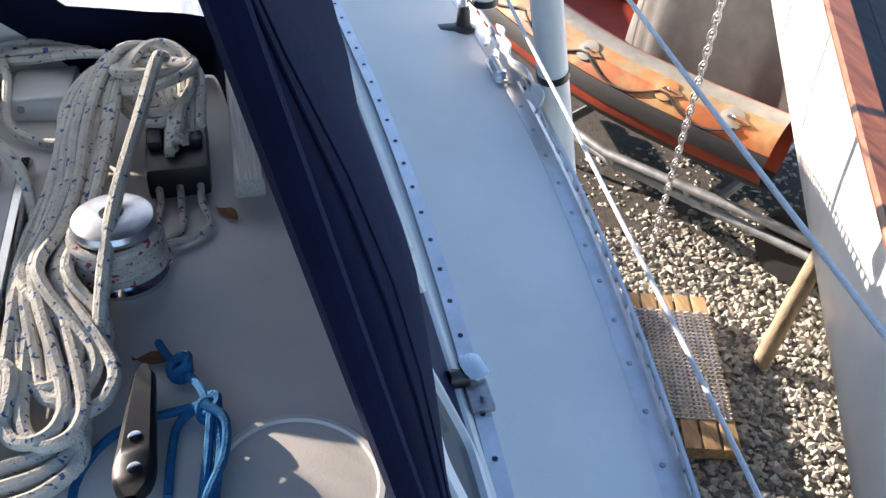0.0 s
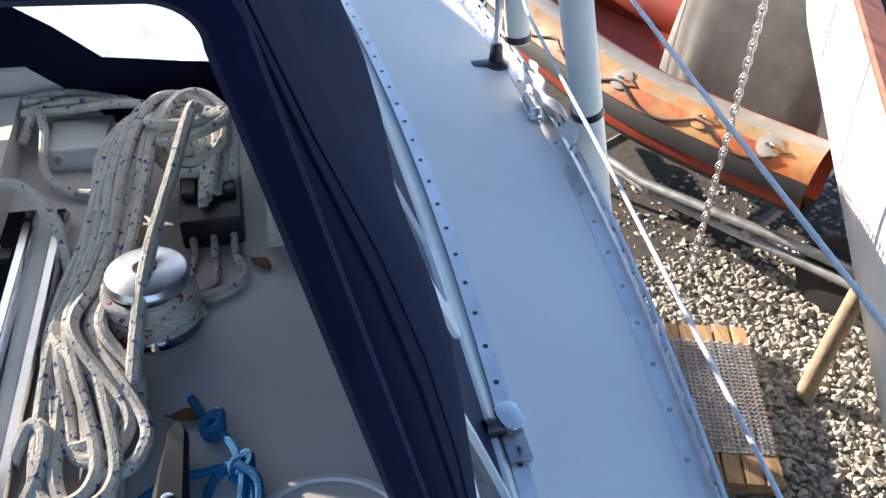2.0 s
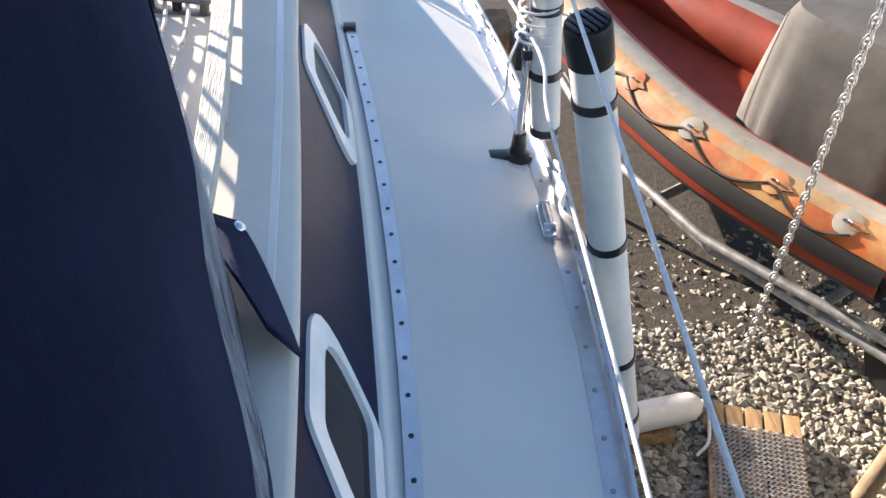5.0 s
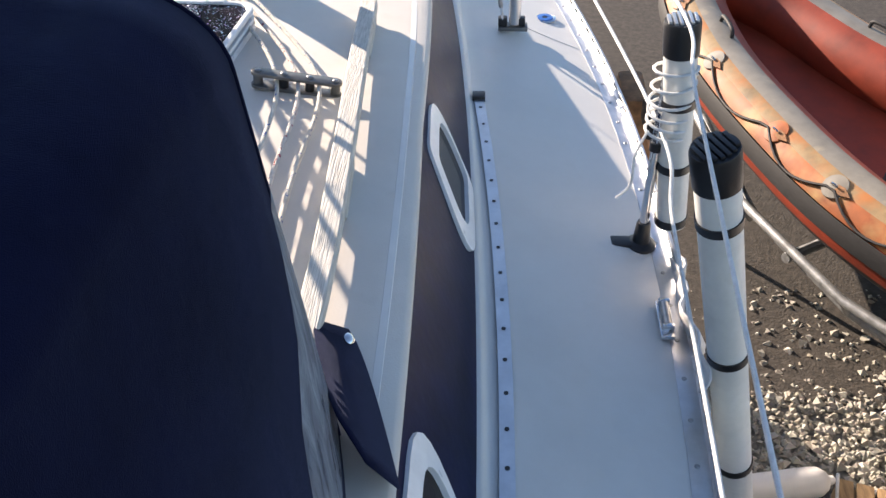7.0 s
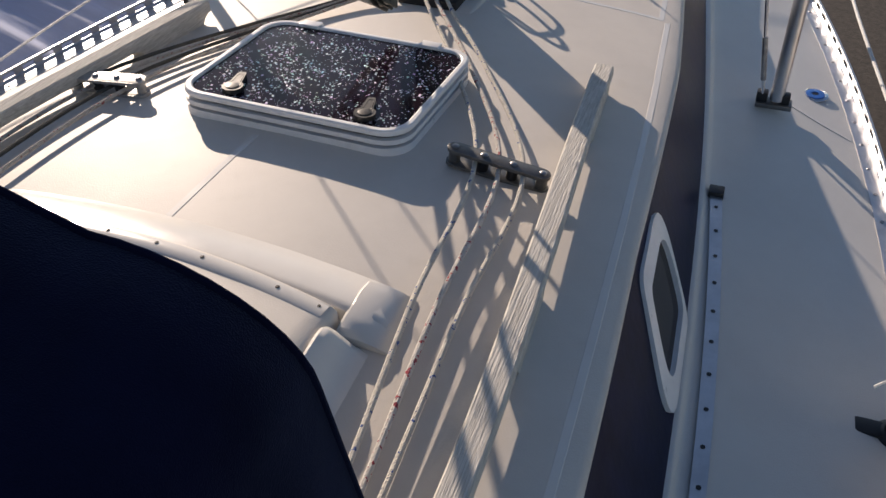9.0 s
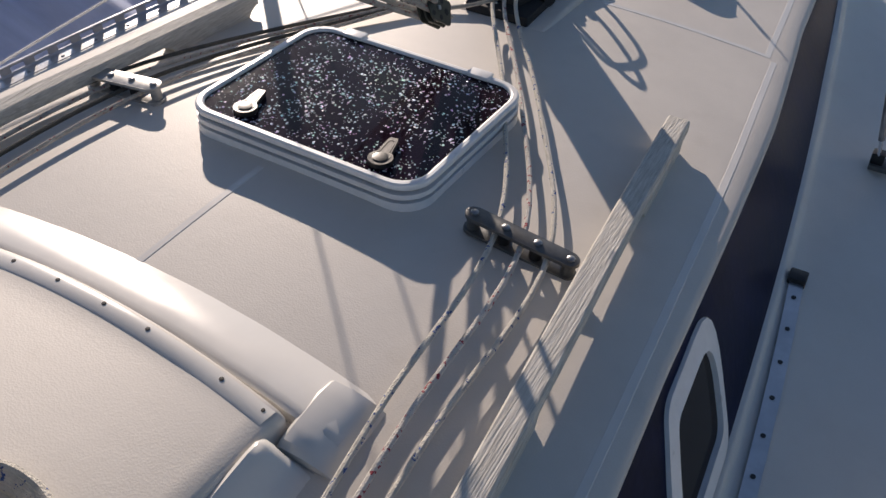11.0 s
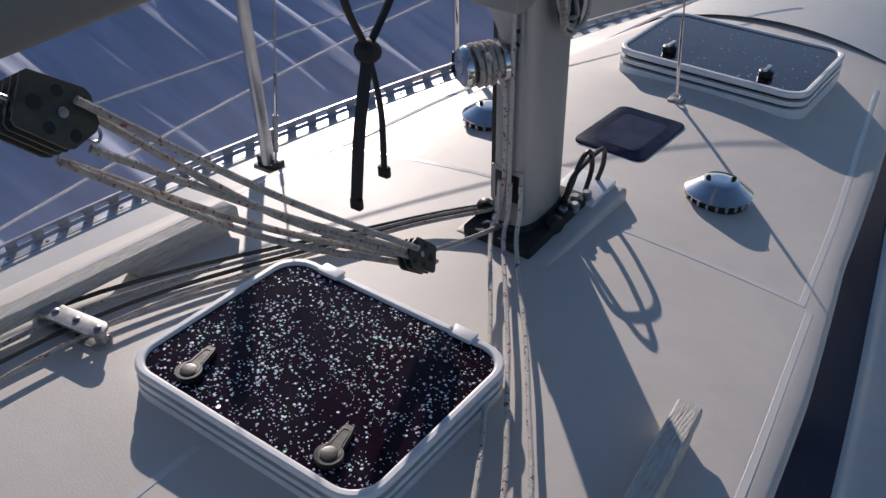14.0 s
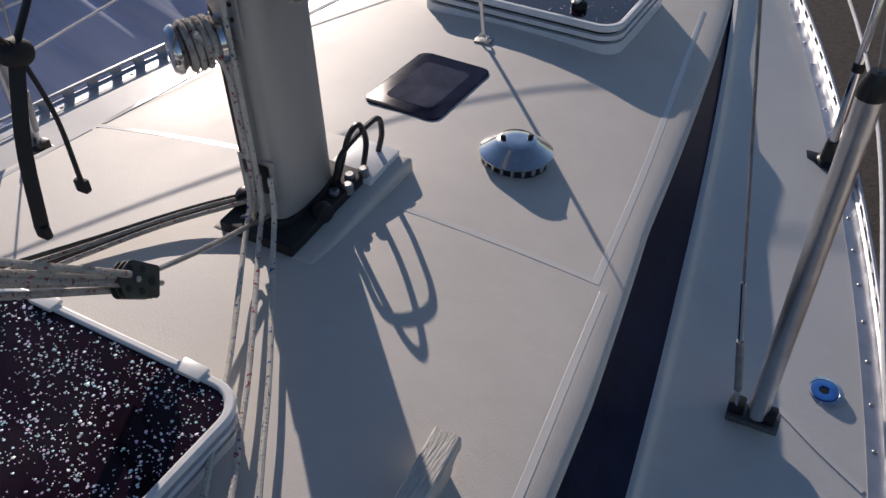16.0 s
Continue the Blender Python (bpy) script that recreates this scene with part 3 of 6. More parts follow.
rows = []
for z in steps(0.385, 0.90, 12):
    h = (z - 0.385) / 0.515
    v0 = 0.54 + 0.42 * h ** 0.8 + 0.10 * max(0, 0.15 - h) / 0.15
    rows.append([side_point(v0 + (0.995 - v0) * u, z) for u in steps(0, 1, 6)])
sw = part("side_window", loft(rows), "vinyl", None, "clear vinyl side window")
sw.visible_shadow = False
hang(hood, canopy, fb, fh, fp, hoop, hoop2, sw)


def hood_line(v):
    """A line over the canopy at a share of the way from the aft to the forward hoop."""
    f = v * (len(hood_secs) - 1)
    i = min(len(hood_secs) - 2, int(f))
    return [Vector(p).lerp(Vector(q), f - i) + Vector((0.0015 if p[0] > x_mid(p[1]) else -0.0015, 0, 0.0015)) for p, q in zip(hood_secs[i], hood_secs[i + 1])]


for v, r in ((0.055, 0.0018), (0.078, 0.0010)):
    hang(hood, part("seam", tube(hood_line(v), r, 6), "canvas", None, "stitched canvas seam"))

# ---------------------------------------------------------------- deck hatches
def deck_hatch(name, centre, w, d, z0, z1, yaw, pane, label, drops=0):
    h = thing(name, label, "deck hatch", (centre[0], centre[1], z0))
    slope = -math.degrees(math.atan(0.075))
    m = pose(0, 0, 0, slope, 0, yaw)
    H = z1 - z0
    out, mid, inn = rounded(w, d, 0.07), rounded(w - 0.030, d - 0.030, 0.058), rounded(w - 0.056, d - 0.056, 0.05)
    part("base_frame", ring_prism(out, inn, -0.02, H * 0.28, None, m), "frame_white", h, "white aluminium base frame")
    part("seal", ring_prism(mid, inn, H * 0.28, H * 0.42, None, m), "rubber", h, "black rubber seal")
    part("middle_frame", ring_prism(out, inn, H * 0.42, H * 0.60, None, m), "frame_white", h)
    part("seal", ring_prism(mid, inn, H * 0.60, H * 0.74, None, m), "rubber", h)
    lid_in = rounded(w - 0.036, d - 0.036, 0.056)
    lid = part("lid_frame", ring_prism(out, lid_in, H * 0.74, H, None, m), "frame_white", h, "white aluminium lid frame")
    bv = lid.modifiers.new("soft", "BEVEL")
    bv.width, bv.segments, bv.limit_method = 0.005, 3, "ANGLE"
    part("pane", prism(lid_in, H * 0.75, H - 0.007, None, m), pane, h, "dark wet acrylic pane")
    return h, m, H


def wet_pane(key, spec):
    m = bpy.data.materials.new("smoked_acrylic_" + key)
    m.use_nodes = True
    n, l = m.node_tree.nodes, m.node_tree.links
    b = n["Principled BSDF"]
    b.inputs["Base Color"].default_value = (0.012, 0.005, 0.011, 1)
    b.inputs["Roughness"].default_value = 0.08
    tc = n.new("ShaderNodeTexCoord")
    vo = n.new("ShaderNodeTexVoronoi")
    vo.inputs["Scale"].default_value = 190.0
    l.new(tc.outputs["Object"], vo.inputs["Vector"])
    mr = n.new("ShaderNodeMapRange")
    mr.inputs[1].default_value, mr.inputs[2].default_value, mr.inputs[3].default_value, mr.inputs[4].default_value = 0.0, 0.32, 1.0, 0.0
    l.new(vo.outputs["Distance"], mr.inputs[0])
    bp = n.new("ShaderNodeBump")
    b.inputs["Specular IOR Level"].default_value = spec
    bp.inputs["Strength"].default_value, bp.inputs["Distance"].default_value = 0.10, 0.0012
    l.new(mr.outputs[0], bp.inputs["Height"])
    l.new(bp.outputs[0], b.inputs["Normal"])
    M[key] = m


wet_pane("wet", 0.12)
wet_pane("wet_sky", 1.0)
yaw_mid = -math.degrees(math.atan(0.042))
hatch, hm, hH = deck_hatch("deck_hatch", (-1.026, -0.260, 0), 0.600, 0.475, z_roof(-1.026, -0.260) - 0.005, z_roof(-1.026, -0.260) + 0.058, yaw_mid, "wet", "raised deck hatch with wet dark pane")
fhatch, fm, fH = deck_hatch("deck_hatch", (-0.92, 1.83, 0), 0.66, 0.50, z_roof(-0.92, 1.83) - 0.005, z_roof(-0.92, 1.83) + 0.075, yaw_mid, "wet_sky", "forward deck hatch reflecting the sky")

# ---------------------------------------------------------------- mast, boom
MX, MY = -0.992, 0.500
mast = thing("mast", "grey aluminium mast stepped on the coachroof", "mast", (MX, MY, z_roof(MX, MY)))
sec = [(0.057 * math.copysign(abs(math.cos(a)) ** 0.55, math.cos(a)), 0.099 * math.copysign(abs(math.sin(a)) ** 0.7, math.sin(a))) for a in steps(0, 2 * math.pi * 47 / 48, 47)]
mm = pose(0, 0, 0, 0, 0, yaw_mid)
part("mast_tube", prism(sec, 0.01, 9.0, None, mm), "mast", mast)
boom = thing("boom", "grey aluminium boom over the coachroof", "boom", (MX, MY - 0.1, 1.25))
part("boom_tube", tube([(0, 0, 0), (-0.15, -3.2, 0.05)], 0.075, 28, flat=1.0), "boom", boom)
# unseen bundle added on the boom, tall enough to shade the sprayhood
rows = []
for q in steps(0, 1, 40):
    lump = 1 + 0.08 * math.sin(31 * q) + 0.05 * math.sin(67 * q + 1)
    rows.append([(-0.15 * q + 0.078 * lump * math.cos(a), -0.35 - 2.8 * q, 0.05 * q + 0.09 + (0.085 if math.sin(a) < 0 else 0.22 * lump) * math.sin(a)) for a in steps(0, 2 * math.pi * 19 / 20, 19)])
part("stowed_sail", loft(rows, True), "boom", boom, "unseen grey sail bundle added along the boom to shade the hood")


def island_material(name, cols, rough):
    m = bpy.data.materials.new(name)
    m.use_nodes = True
    n, l = m.node_tree.nodes, m.node_tree.links
    b = n["Principled BSDF"]
    b.inputs["Roughness"].default_value = rough
    ge = n.new("ShaderNodeNewGeometry")
    ra = n.new("ShaderNodeValToRGB")
    ra.color_ramp.elements[0].color, ra.color_ramp.elements[1].color = (*cols[0], 1), (*cols[-1], 1)
    for k, c in enumerate(cols[1:-1]):
        e = ra.color_ramp.elements.new((k + 1) / (len(cols) - 1))
        e.color = (*c, 1)
    l.new(ge.outputs["Random Per Island"], ra.inputs[0])
    no = n.new("ShaderNodeTexNoise")
    no.inputs["Scale"].default_value = 90.0
    mx = n.new("ShaderNodeMix")
    mx.data_type, mx.blend_type = "RGBA", "MULTIPLY"
    mx.inputs[0].default_value = 0.5
    l.new(ra.outputs[0], mx.inputs[6])
    l.new(no.outputs["Color"], mx.inputs[7])
    l.new(mx.outputs[2], b.inputs["Base Color"])
    M[name] = m


island_material("stone", [(0.22, 0.20, 0.17), (0.50, 0.47, 0.40), (0.36, 0.31, 0.24), (0.66, 0.62, 0.53), (0.30, 0.28, 0.24)], 0.85)
M["plank"] = material("dark_planks", (0.10, 0.085, 0.08), 0.7, vary=0.25, scale=8, stretch=(5, 0.5, 5), bump=0.2, bump_scale=20)

# ---------------------------------------------------------------- roof mouldings, beam, hatch garage
def strip(pts, w, lift, zf, bm=None, per=10):
    """A thin raised band along points in plan, laid on a surface."""
    bm = bmesh.new() if bm is None else bm
    path = smooth_path([(x, y, 0) for x, y in pts], per) if len(pts) > 2 else [Vector((pts[0][0], pts[0][1], 0)).lerp(Vector((pts[1][0], pts[1][1], 0)), t) for t in steps(0, 1, per)]
    rows = []
    for i, q in enumerate(path):
        d = (path[min(i + 1, len(path) - 1)] - path[max(i - 1, 0)]).normalized()
        nrm = Vector((-d.y, d.x, 0))
        row = []
        for o, h in ((-0.5, -0.002), (-0.38, lift), (0.38, lift), (0.5, -0.002)):
            p = q + nrm * (o * w)
            row.append((p.x, p.y, zf(p.x, p.y) + h))
        rows.append(row)
    return loft(rows, bm=bm)


for pts in ([(-0.79, 0.617), (-0.318, 0.622)], [(-0.302, 0.60), (-0.282, 0.33), (-0.262, 0.06), (-0.243, -0.3), (-0.225, -0.75), (-0.212, -1.2), (-0.206, -1.6)],
            [(-0.325, 0.62), (-0.36, 1.1), (-0.41, 1.6), (-0.46, 2.1)], [(-1.12, -0.88), (-1.10, -0.52)],
            [(-1.18, 0.66), (-1.70, 0.62)], [(-1.71, 0.60), (-1.74, 0.2), (-1.78, -0.3)], [(-1.70, 0.64), (-1.66, 1.1), (-1.58, 1.7)]):
    o = part("moulding_line", strip(pts, 0.020, 0.0006, z_roof), "gel", None, "smooth pale moulding line")
    hang(boat, o)
for pts in ([(0.10, 0.66), (0.20, 0.60), (0.30, 0.55)],):
    o = part("moulding_line", strip(pts, 0.016, 0.002, z_deck), "gel")
    hang(boat, o)

garage = thing("hatch_garage", "cream textured garage for the sliding hatch", "hatch cover", (-1.03, -1.4, 0.36))
G_TOP = 0.435


def g_top(x, y=-1.03):
    return G_TOP - 0.035 * ((x - x_mid(-1.3)) / 0.4) ** 2 + 0.055 * clamp((-1.05 - y) / 0.3)




def beam_y(x):
    """Line of the breakwater beam across the coachroof."""
    u = clamp((x + 1.045) / 0.465, -1.05, 1.05)
    return -0.936 - 0.028 * u * u - 0.020 * u


rows = []
for t in [i * 0.01 for i in range(4)] + steps(0.05, 1, 18):
    row = []
    for x, drop in [(-0.655, None), (-0.657, 0.008), (-0.668, 0.0)] + [(x, 0.0) for x in steps(-0.70, -1.38, 26)] + [(-1.402, 0.0), (-1.413, 0.008), (-1.415, None)]:
        y = (beam_y(x) - 0.056) * (1 - t) - 1.455 * t
        row.append((x, y, 0.30 if drop is None else g_top(x, y) - drop - (0.004 if t == 0 else 0)))
    rows.append(row)
bm = loft(rows)
bm.verts.ensure_lookup_table()
n_row = len(rows[0])
bm.faces.new(bm.verts[:n_row])
bm.faces.new(bm.verts[-n_row:])
hang(garage, part("garage_top", bm, "roof", None, "cream moulded top", angle=50))
screw_me = mesh_from(lathe([(0.0042, 0), (0.0042, 0.0008), (0.003, 0.0012)], 10), "screw", "rubber")
for x in (-0.685, -0.77, -0.93, -1.03, -1.14, -1.25, -1.36):
    o = new("screw", screw_me)
    o.location = (x, beam_y(x) - 0.074, g_top(x, beam_y(x) - 0.074) + 0.0016)
    hang(garage, o)
rows = []
for y, k in ((-1.072, 0.3), (-1.080, 0.75), (-1.095, 0.95), (-1.12, 1.0), (-1.3, 1.0), (-1.452, 1.0)):
    zb = z_roof(-0.60, y)
    rows.append([(x, y, zb + h * k) for x, h in ((-0.657, 0.0), (-0.657, 0.060), (-0.650, 0.064), (-0.638, 0.058), (-0.618, 0.036), (-0.598, 0.014), (-0.572, -0.006))])
sb = loft(rows)
sb.verts.ensure_lookup_table()
sb.faces.new(sb.verts[:7])
hang(garage, part("side_coaming", sb, "gel", None, "smooth white side coaming"))
hang(garage, part("edge_band", strip([(x, beam_y(x) - 0.080) for x in steps(-0.670, -1.40, 8)], 0.040, 0.0016, g_top, per=5), "gel", None, "smooth border along the front edge"))

beam = bmesh.new()
rows = []
for t in steps(-1.03, 1.03, 40):
    x = -1.045 + 0.465 * t
    y = beam_y(x)
    h = 1 - 0.35 * clamp((abs(t) - 1.0) / 0.03) ** 2
    zb = z_roof(x, y) - 0.006
    rows.append([(x, y + a, zb + b * h) for a, b in ((0.088, 0.0), (0.074, 0.006), (0.054, 0.015), (0.030, 0.024), (0.006, 0.031), (-0.022, 0.036), (-0.036, 0.036), (-0.043, 0.031), (-0.044, 0.0))])
loft(rows, False, beam)
breakwater = thing("breakwater", "white moulded breakwater beam across the coachroof", "coaming", (-1.005, -0.93, z_roof(-1.0, -0.93)))
hang(breakwater, part("beam", beam, "gel"))
for e in (rows[0], rows[-1]):
    cap_bm = bmesh.new()
    cap_bm.faces.new([cap_bm.verts.new(p) for p in e])
    hang(breakwater, part("end_cap", cap_bm, "gel"))

ret = loft([[(x, y, z_roof(-0.6, y) + z) for x, z in ((-0.645, -0.006), (-0.645, top - 0.006), (-0.638, top), (-0.600, top - 0.002), (-0.575, top * 0.6), (-0.548, top * 0.1), (-0.540, -0.006))] for y, top in ((-0.925, 0.024), (-0.96, 0.033), (-1.03, 0.034), (-1.058, 0.031), (-1.068, 0.020))])
ret.verts.ensure_lookup_table()
ret.faces.new(ret.verts[-7:])
hang(breakwater, part("return", ret, "gel", None, "beam end turned aft"))

# ---------------------------------------------------------------- handrails
def handrail(points, feet, zf, label):
    """A flat bar on long feet; feet: stretches of y that reach down to the roof."""
    x0, y0 = points[0]
    h = thing("handrail", label, "handrail", (x0, y0, zf(x0, y0)), "coachroof handrails")
    path = smooth_path([(x, y, 0) for x, y in points], 12)
    rows = []
    for q in path:
        z = zf(q.x, q.y)
        prof = [(-0.024, 0.030), (-0.025, 0.034), (-0.025, 0.059), (-0.021, 0.064), (0.021, 0.064), (0.025, 0.059), (0.025, 0.034), (0.024, 0.030)]
        rows.append([(q.x + a, q.y, z + b) for a, b in prof])
    bm = loft(rows, True)
    bm.verts.ensure_lookup_table()
    m = len(rows[0])
    bm.faces.new(bm.verts[:m][::-1])
    bm.faces.new(bm.verts[-m:])
    hang(h, part("rail_bar", bm, "teak", None, "weathered grey teak bar"))

    def x_at(y):
        for p, q in zip(path, path[1:]):
            if min(p.y, q.y) <= y <= max(p.y, q.y):
                return p.x + (q.x - p.x) * (y - p.y) / (q.y - p.y)
        return path[0].x if abs(y - path[0].y) < abs(y - path[-1].y) else path[-1].x

    for ya, yb in feet:
        ramp = 0.035 if yb - ya > 0.12 else 0.01
        rows = []
        for y, k in ((ya - ramp, 0.98), (ya - ramp * 0.4, 0.6), (ya, 0.0), ((ya + yb) / 2, 0.0), (yb, 0.0), (yb + ramp * 0.4, 0.6), (yb + ramp, 0.98)):
            x = x_at(y)
            z = zf(x, y)
            lo = -0.004 + 0.034 * k
            rows.append([(x - 0.022, y, z + lo), (x + 0.022, y, z + lo), (x + 0.022, y, z + 0.031), (x - 0.022, y, z + 0.031)])
        hang(h, part("foot", loft(rows, True), "teak"))
    return h


handrail([(-0.345, -1.96), (-0.338, -1.5), (-0.337, -1.2), (-0.352, -0.8), (-0.381, -0.27), (-0.398, 0.062)], ((-1.92, -1.75), (-1.02, -0.83), (-0.24, 0.02)), z_roof, "weathered teak handrail on the coachroof")
handrail([(-1.85, -1.96), (-1.80, -1.4), (-1.735, -0.85), (-1.66, -0.4), (-1.61, 0.09)], ((-1.92, -1.75), (-1.02, -0.83), (-0.20, 0.05)), z_roof, "weathered teak handrail on the far coachroof side")

# ---------------------------------------------------------------- hatch fittings
def hatch_handle(parent, m, x, y, H):
    h = bmesh.new()
    out = []
    for a in steps(0, 330, 11):
        out.append((0.026 * math.sin(radians(a + 15)), -0.02 + 0.026 * -math.cos(radians(a + 15))))
    key = [(0.026 * math.cos(radians(a)), -0.03 + 0.026 * math.sin(radians(a))) for a in steps(125, 415, 14)] + [(0.011, 0.035), (0.008, 0.045), (-0.008, 0.045), (-0.011, 0.035)]
    loc = m @ Matrix.Translation((x, y, H)) @ pose(0, 0, 0, 0, 0, 12)
    prism(key, 0.0, 0.012, h, loc)
    base = part("handle", h, "black", parent, "black keyhole-shaped handle")
    k2 = [(p[0] * 0.72, (p[1] + 0.01) * 0.82 - 0.01) for p in key]
    k3 = [(p[0] * 0.64, (p[1] + 0.01) * 0.79 - 0.01) for p in key]
    part("handle_rim", ring_prism(k2, k3, 0.012, 0.0130, None, loc), "organiser", base)
    part("handle_knob", lathe([(0.016, 0.0121), (0.016, 0.014), (0.011, 0.015)], 18, rot=loc @ Matrix.Translation((0, -0.03, 0))), "black", base)


for x in (-0.175, 0.175):
    hatch_handle(hatch, hm, x, -0.150, hH - 0.006)
    hg = box(0.055, 0.032, 0.010, (x, 0.228, hH + 0.001), 0.003)
    bmesh.ops.transform(hg, matrix=hm, verts=hg.verts)
    part("hinge", hg, "frame_white", hatch, "white hinge plate")
for x in (-0.17, 0.17):
    hk = lathe([(0.024, 0), (0.024, 0.018), (0.018, 0.022)], 18, rot=fm @ Matrix.Translation((x, -0.15, fH - 0.006)))
    hb = part("handle", hk, "black", fhatch, "black turn handle")
    lv = box(0.014, 0.06, 0.008, (x, -0.14, fH + 0.018), 0.003)
    bmesh.ops.transform(lv, matrix=fm, verts=lv.verts)
    part("lever", lv, "alu", hb)
# water drops on the panes, with sun glints put into their colour
def drops(parent, m, w, d, H, count, seed):
    rng = random.Random(seed)
    verts, faces = [], []
    for _ in range(count):
        x, y = rng.uniform(-w / 2, w / 2), rng.uniform(-d / 2, d / 2)
        wet = 0.5 + 0.5 * math.sin(23 * x + 4 * math.sin(17 * y)) * math.sin(19 * y + 3 * math.sin(13 * x))
        if rng.random() > 0.15 + 0.85 * wet:
            continue
        r = 0.0009 + 0.0024 * rng.random() ** 3
        tx, ty = rng.gauss(0, 0.10), rng.gauss(0, 0.10)
        base = len(verts)
        for k, (rr, hh) in enumerate(((1.0, 0.0), (0.62, 0.17))):
            for q in range(7):
                a = 2 * math.pi * q / 7
                dx, dy = r * rr * math.cos(a), r * rr * math.sin(a) * rng.uniform(0.8, 1.2)
                verts.append((m @ Vector((x + dx, y + dy, H + r * hh + dx * tx + dy * ty)))[:])
        verts.append((m @ Vector((x, y, H + r * 0.25)))[:])
        for q in range(7):
            faces.append((base + q, base + (q + 1) % 7, base + 7 + (q + 1) % 7, base + 7 + q))
            faces.append((base + 7 + q, base + 7 + (q + 1) % 7, base + 14))
    me = bpy.data.meshes.new("rain_water")
    me.from_pydata(verts, [], faces)
    me.polygons.foreach_set("use_smooth", [True] * len(me.polygons))
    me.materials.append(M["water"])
    o = new("rain_water", me)
    o.parent = parent
    tagged(o, "beads of rain water tinted like sun glints", kind="stuff")


# pink, cyan and white base colours with part metal imitate sparkling glints
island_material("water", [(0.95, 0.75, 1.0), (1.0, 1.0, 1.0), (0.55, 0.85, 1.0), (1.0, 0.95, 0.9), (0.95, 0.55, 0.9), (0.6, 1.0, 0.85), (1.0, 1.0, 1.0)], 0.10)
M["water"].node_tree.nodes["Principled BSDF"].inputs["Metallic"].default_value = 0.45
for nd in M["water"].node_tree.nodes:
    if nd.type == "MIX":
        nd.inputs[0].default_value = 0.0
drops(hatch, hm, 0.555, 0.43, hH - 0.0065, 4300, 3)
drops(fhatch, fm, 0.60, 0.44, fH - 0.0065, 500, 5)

# ---------------------------------------------------------------- rope organisers and lines
def organiser(name, a, b, mat, label, width=0.036):
    a, b = Vector(a), Vector(b)
    mid = (a + b) / 2
    z0 = z_roof(mid.x, mid.y)
    t = thing(name, label, "rope organiser", (mid.x, mid.y, z0), "rope organisers")
    ang = math.degrees(math.atan2(b.y - a.y, b.x - a.x))
    tilt = -math.degrees(math.atan2(b.z - a.z, (b - a).to_2d().length))
    m = pose(mid.x, mid.y, mid.z, 0, tilt, ang)
    L = (b - a).length
    for nm, zz, hh in (("top_plate", -0.004, 0.008), ("base_plate", -0.040, 0.008)):
        bm = prism(rounded(L + 0.035, width, width * 0.49), zz - hh / 2, zz + hh / 2, None, m, 0.002)
        hang(t, part(nm, bm, mat))
    for k in range(4):
        x = -L / 2 + L * k / 3
        hang(t, part("sheave", lathe([(0.013, -0.036), (0.013, -0.008)], 16, rot=m @ Matrix.Translation((x, 0, 0))), "black" if k in (1, 2) else mat))
        hang(t, part("bolt", lathe([(0.008, 0.0), (0.008, 0.003), (0.005, 0.005)], 12, rot=m @ Matrix.Translation((x, 0, 0))), "steel"))
    return t


organiser("rope_organiser", (-0.621, -0.478, 0.392), (-0.42, -0.484, 0.367), "organiser", "dark grey deck organiser leading three ropes")
organiser("rope_organiser", (-1.668, -0.430, 0.368), (-1.478, -0.420, 0.380), "organiser_pale", "pale grey alloy deck organiser leading four ropes", 0.046)


def rope(name, pts, r, mat, label, per=8, group="", seg=8):
    return solo(name, tube(smooth_path(pts, per), r, seg), mat, label, "rope", group)


def on_roof(x, y, h):
    return (x, y, z_roof(x, y) + h)


for k, (x1, x2, mat) in enumerate(((-0.575, -0.50, "rope"), (-0.52, -0.47, "rope_red"), (-0.465, -0.44, "rope"))):
    rope("halyard_tail", [(-1.005 + 0.028 * k, MY - 0.118, 0.46), (-1.0 + 0.030 * k, MY - 0.135, 0.39), (-0.985 + 0.035 * k, MY - 0.19, 0.335), ((-0.985 + 0.035 * k) * 0.5 + x1 * 0.5 + 0.012, -0.06, z_roof(-0.77, -0.06) + 0.030), (x1, -0.48, z_roof(x1, -0.48) + 0.026),
         (x1 * 0.6 + x2 * 0.4, -0.95, z_roof(x1, -0.9) + 0.022), (x2, -1.45, z_roof(x2, -1.4) + 0.02), (x2, -1.75, z_roof(x2, -1.7) + 0.03)], 0.0057, mat, "white braided halyard led aft over the coachroof", group="ropes led aft")
for k, (x1, x2) in enumerate(((-1.500, -1.575), (-1.548, -1.63), (-1.596, -1.685), (-1.645, -1.735))):
    rope("control_line", [(-1.045, MY - 0.05 + 0.012 * k, 0.325), (-1.25, 0.20 + 0.02 * k, z_roof(-1.25, 0.2) + 0.02), (x1, -0.40, z_roof(x1, -0.4) + 0.024), (x2, -1.1, z_roof(x2, -1.1) + 0.02), (x2, -1.75, z_roof(x2, -1.7) + 0.03)],
         0.0052, "rope_dark" if k % 2 else "rope_grey", "dark control line led aft over the coachroof", group="ropes led aft")

# ---------------------------------------------------------------- mast fittings
mb = Matrix.Translation((MX, MY, 0)) @ pose(0, 0, 0, 0, 0, yaw_mid)


def mpart(name, bm, mat, label="", m=mb):
    bmesh.ops.transform(bm, matrix=m, verts=bm.verts)
    o = part(name, bm, mat, None, label)
    hang(mast, o)
    return o


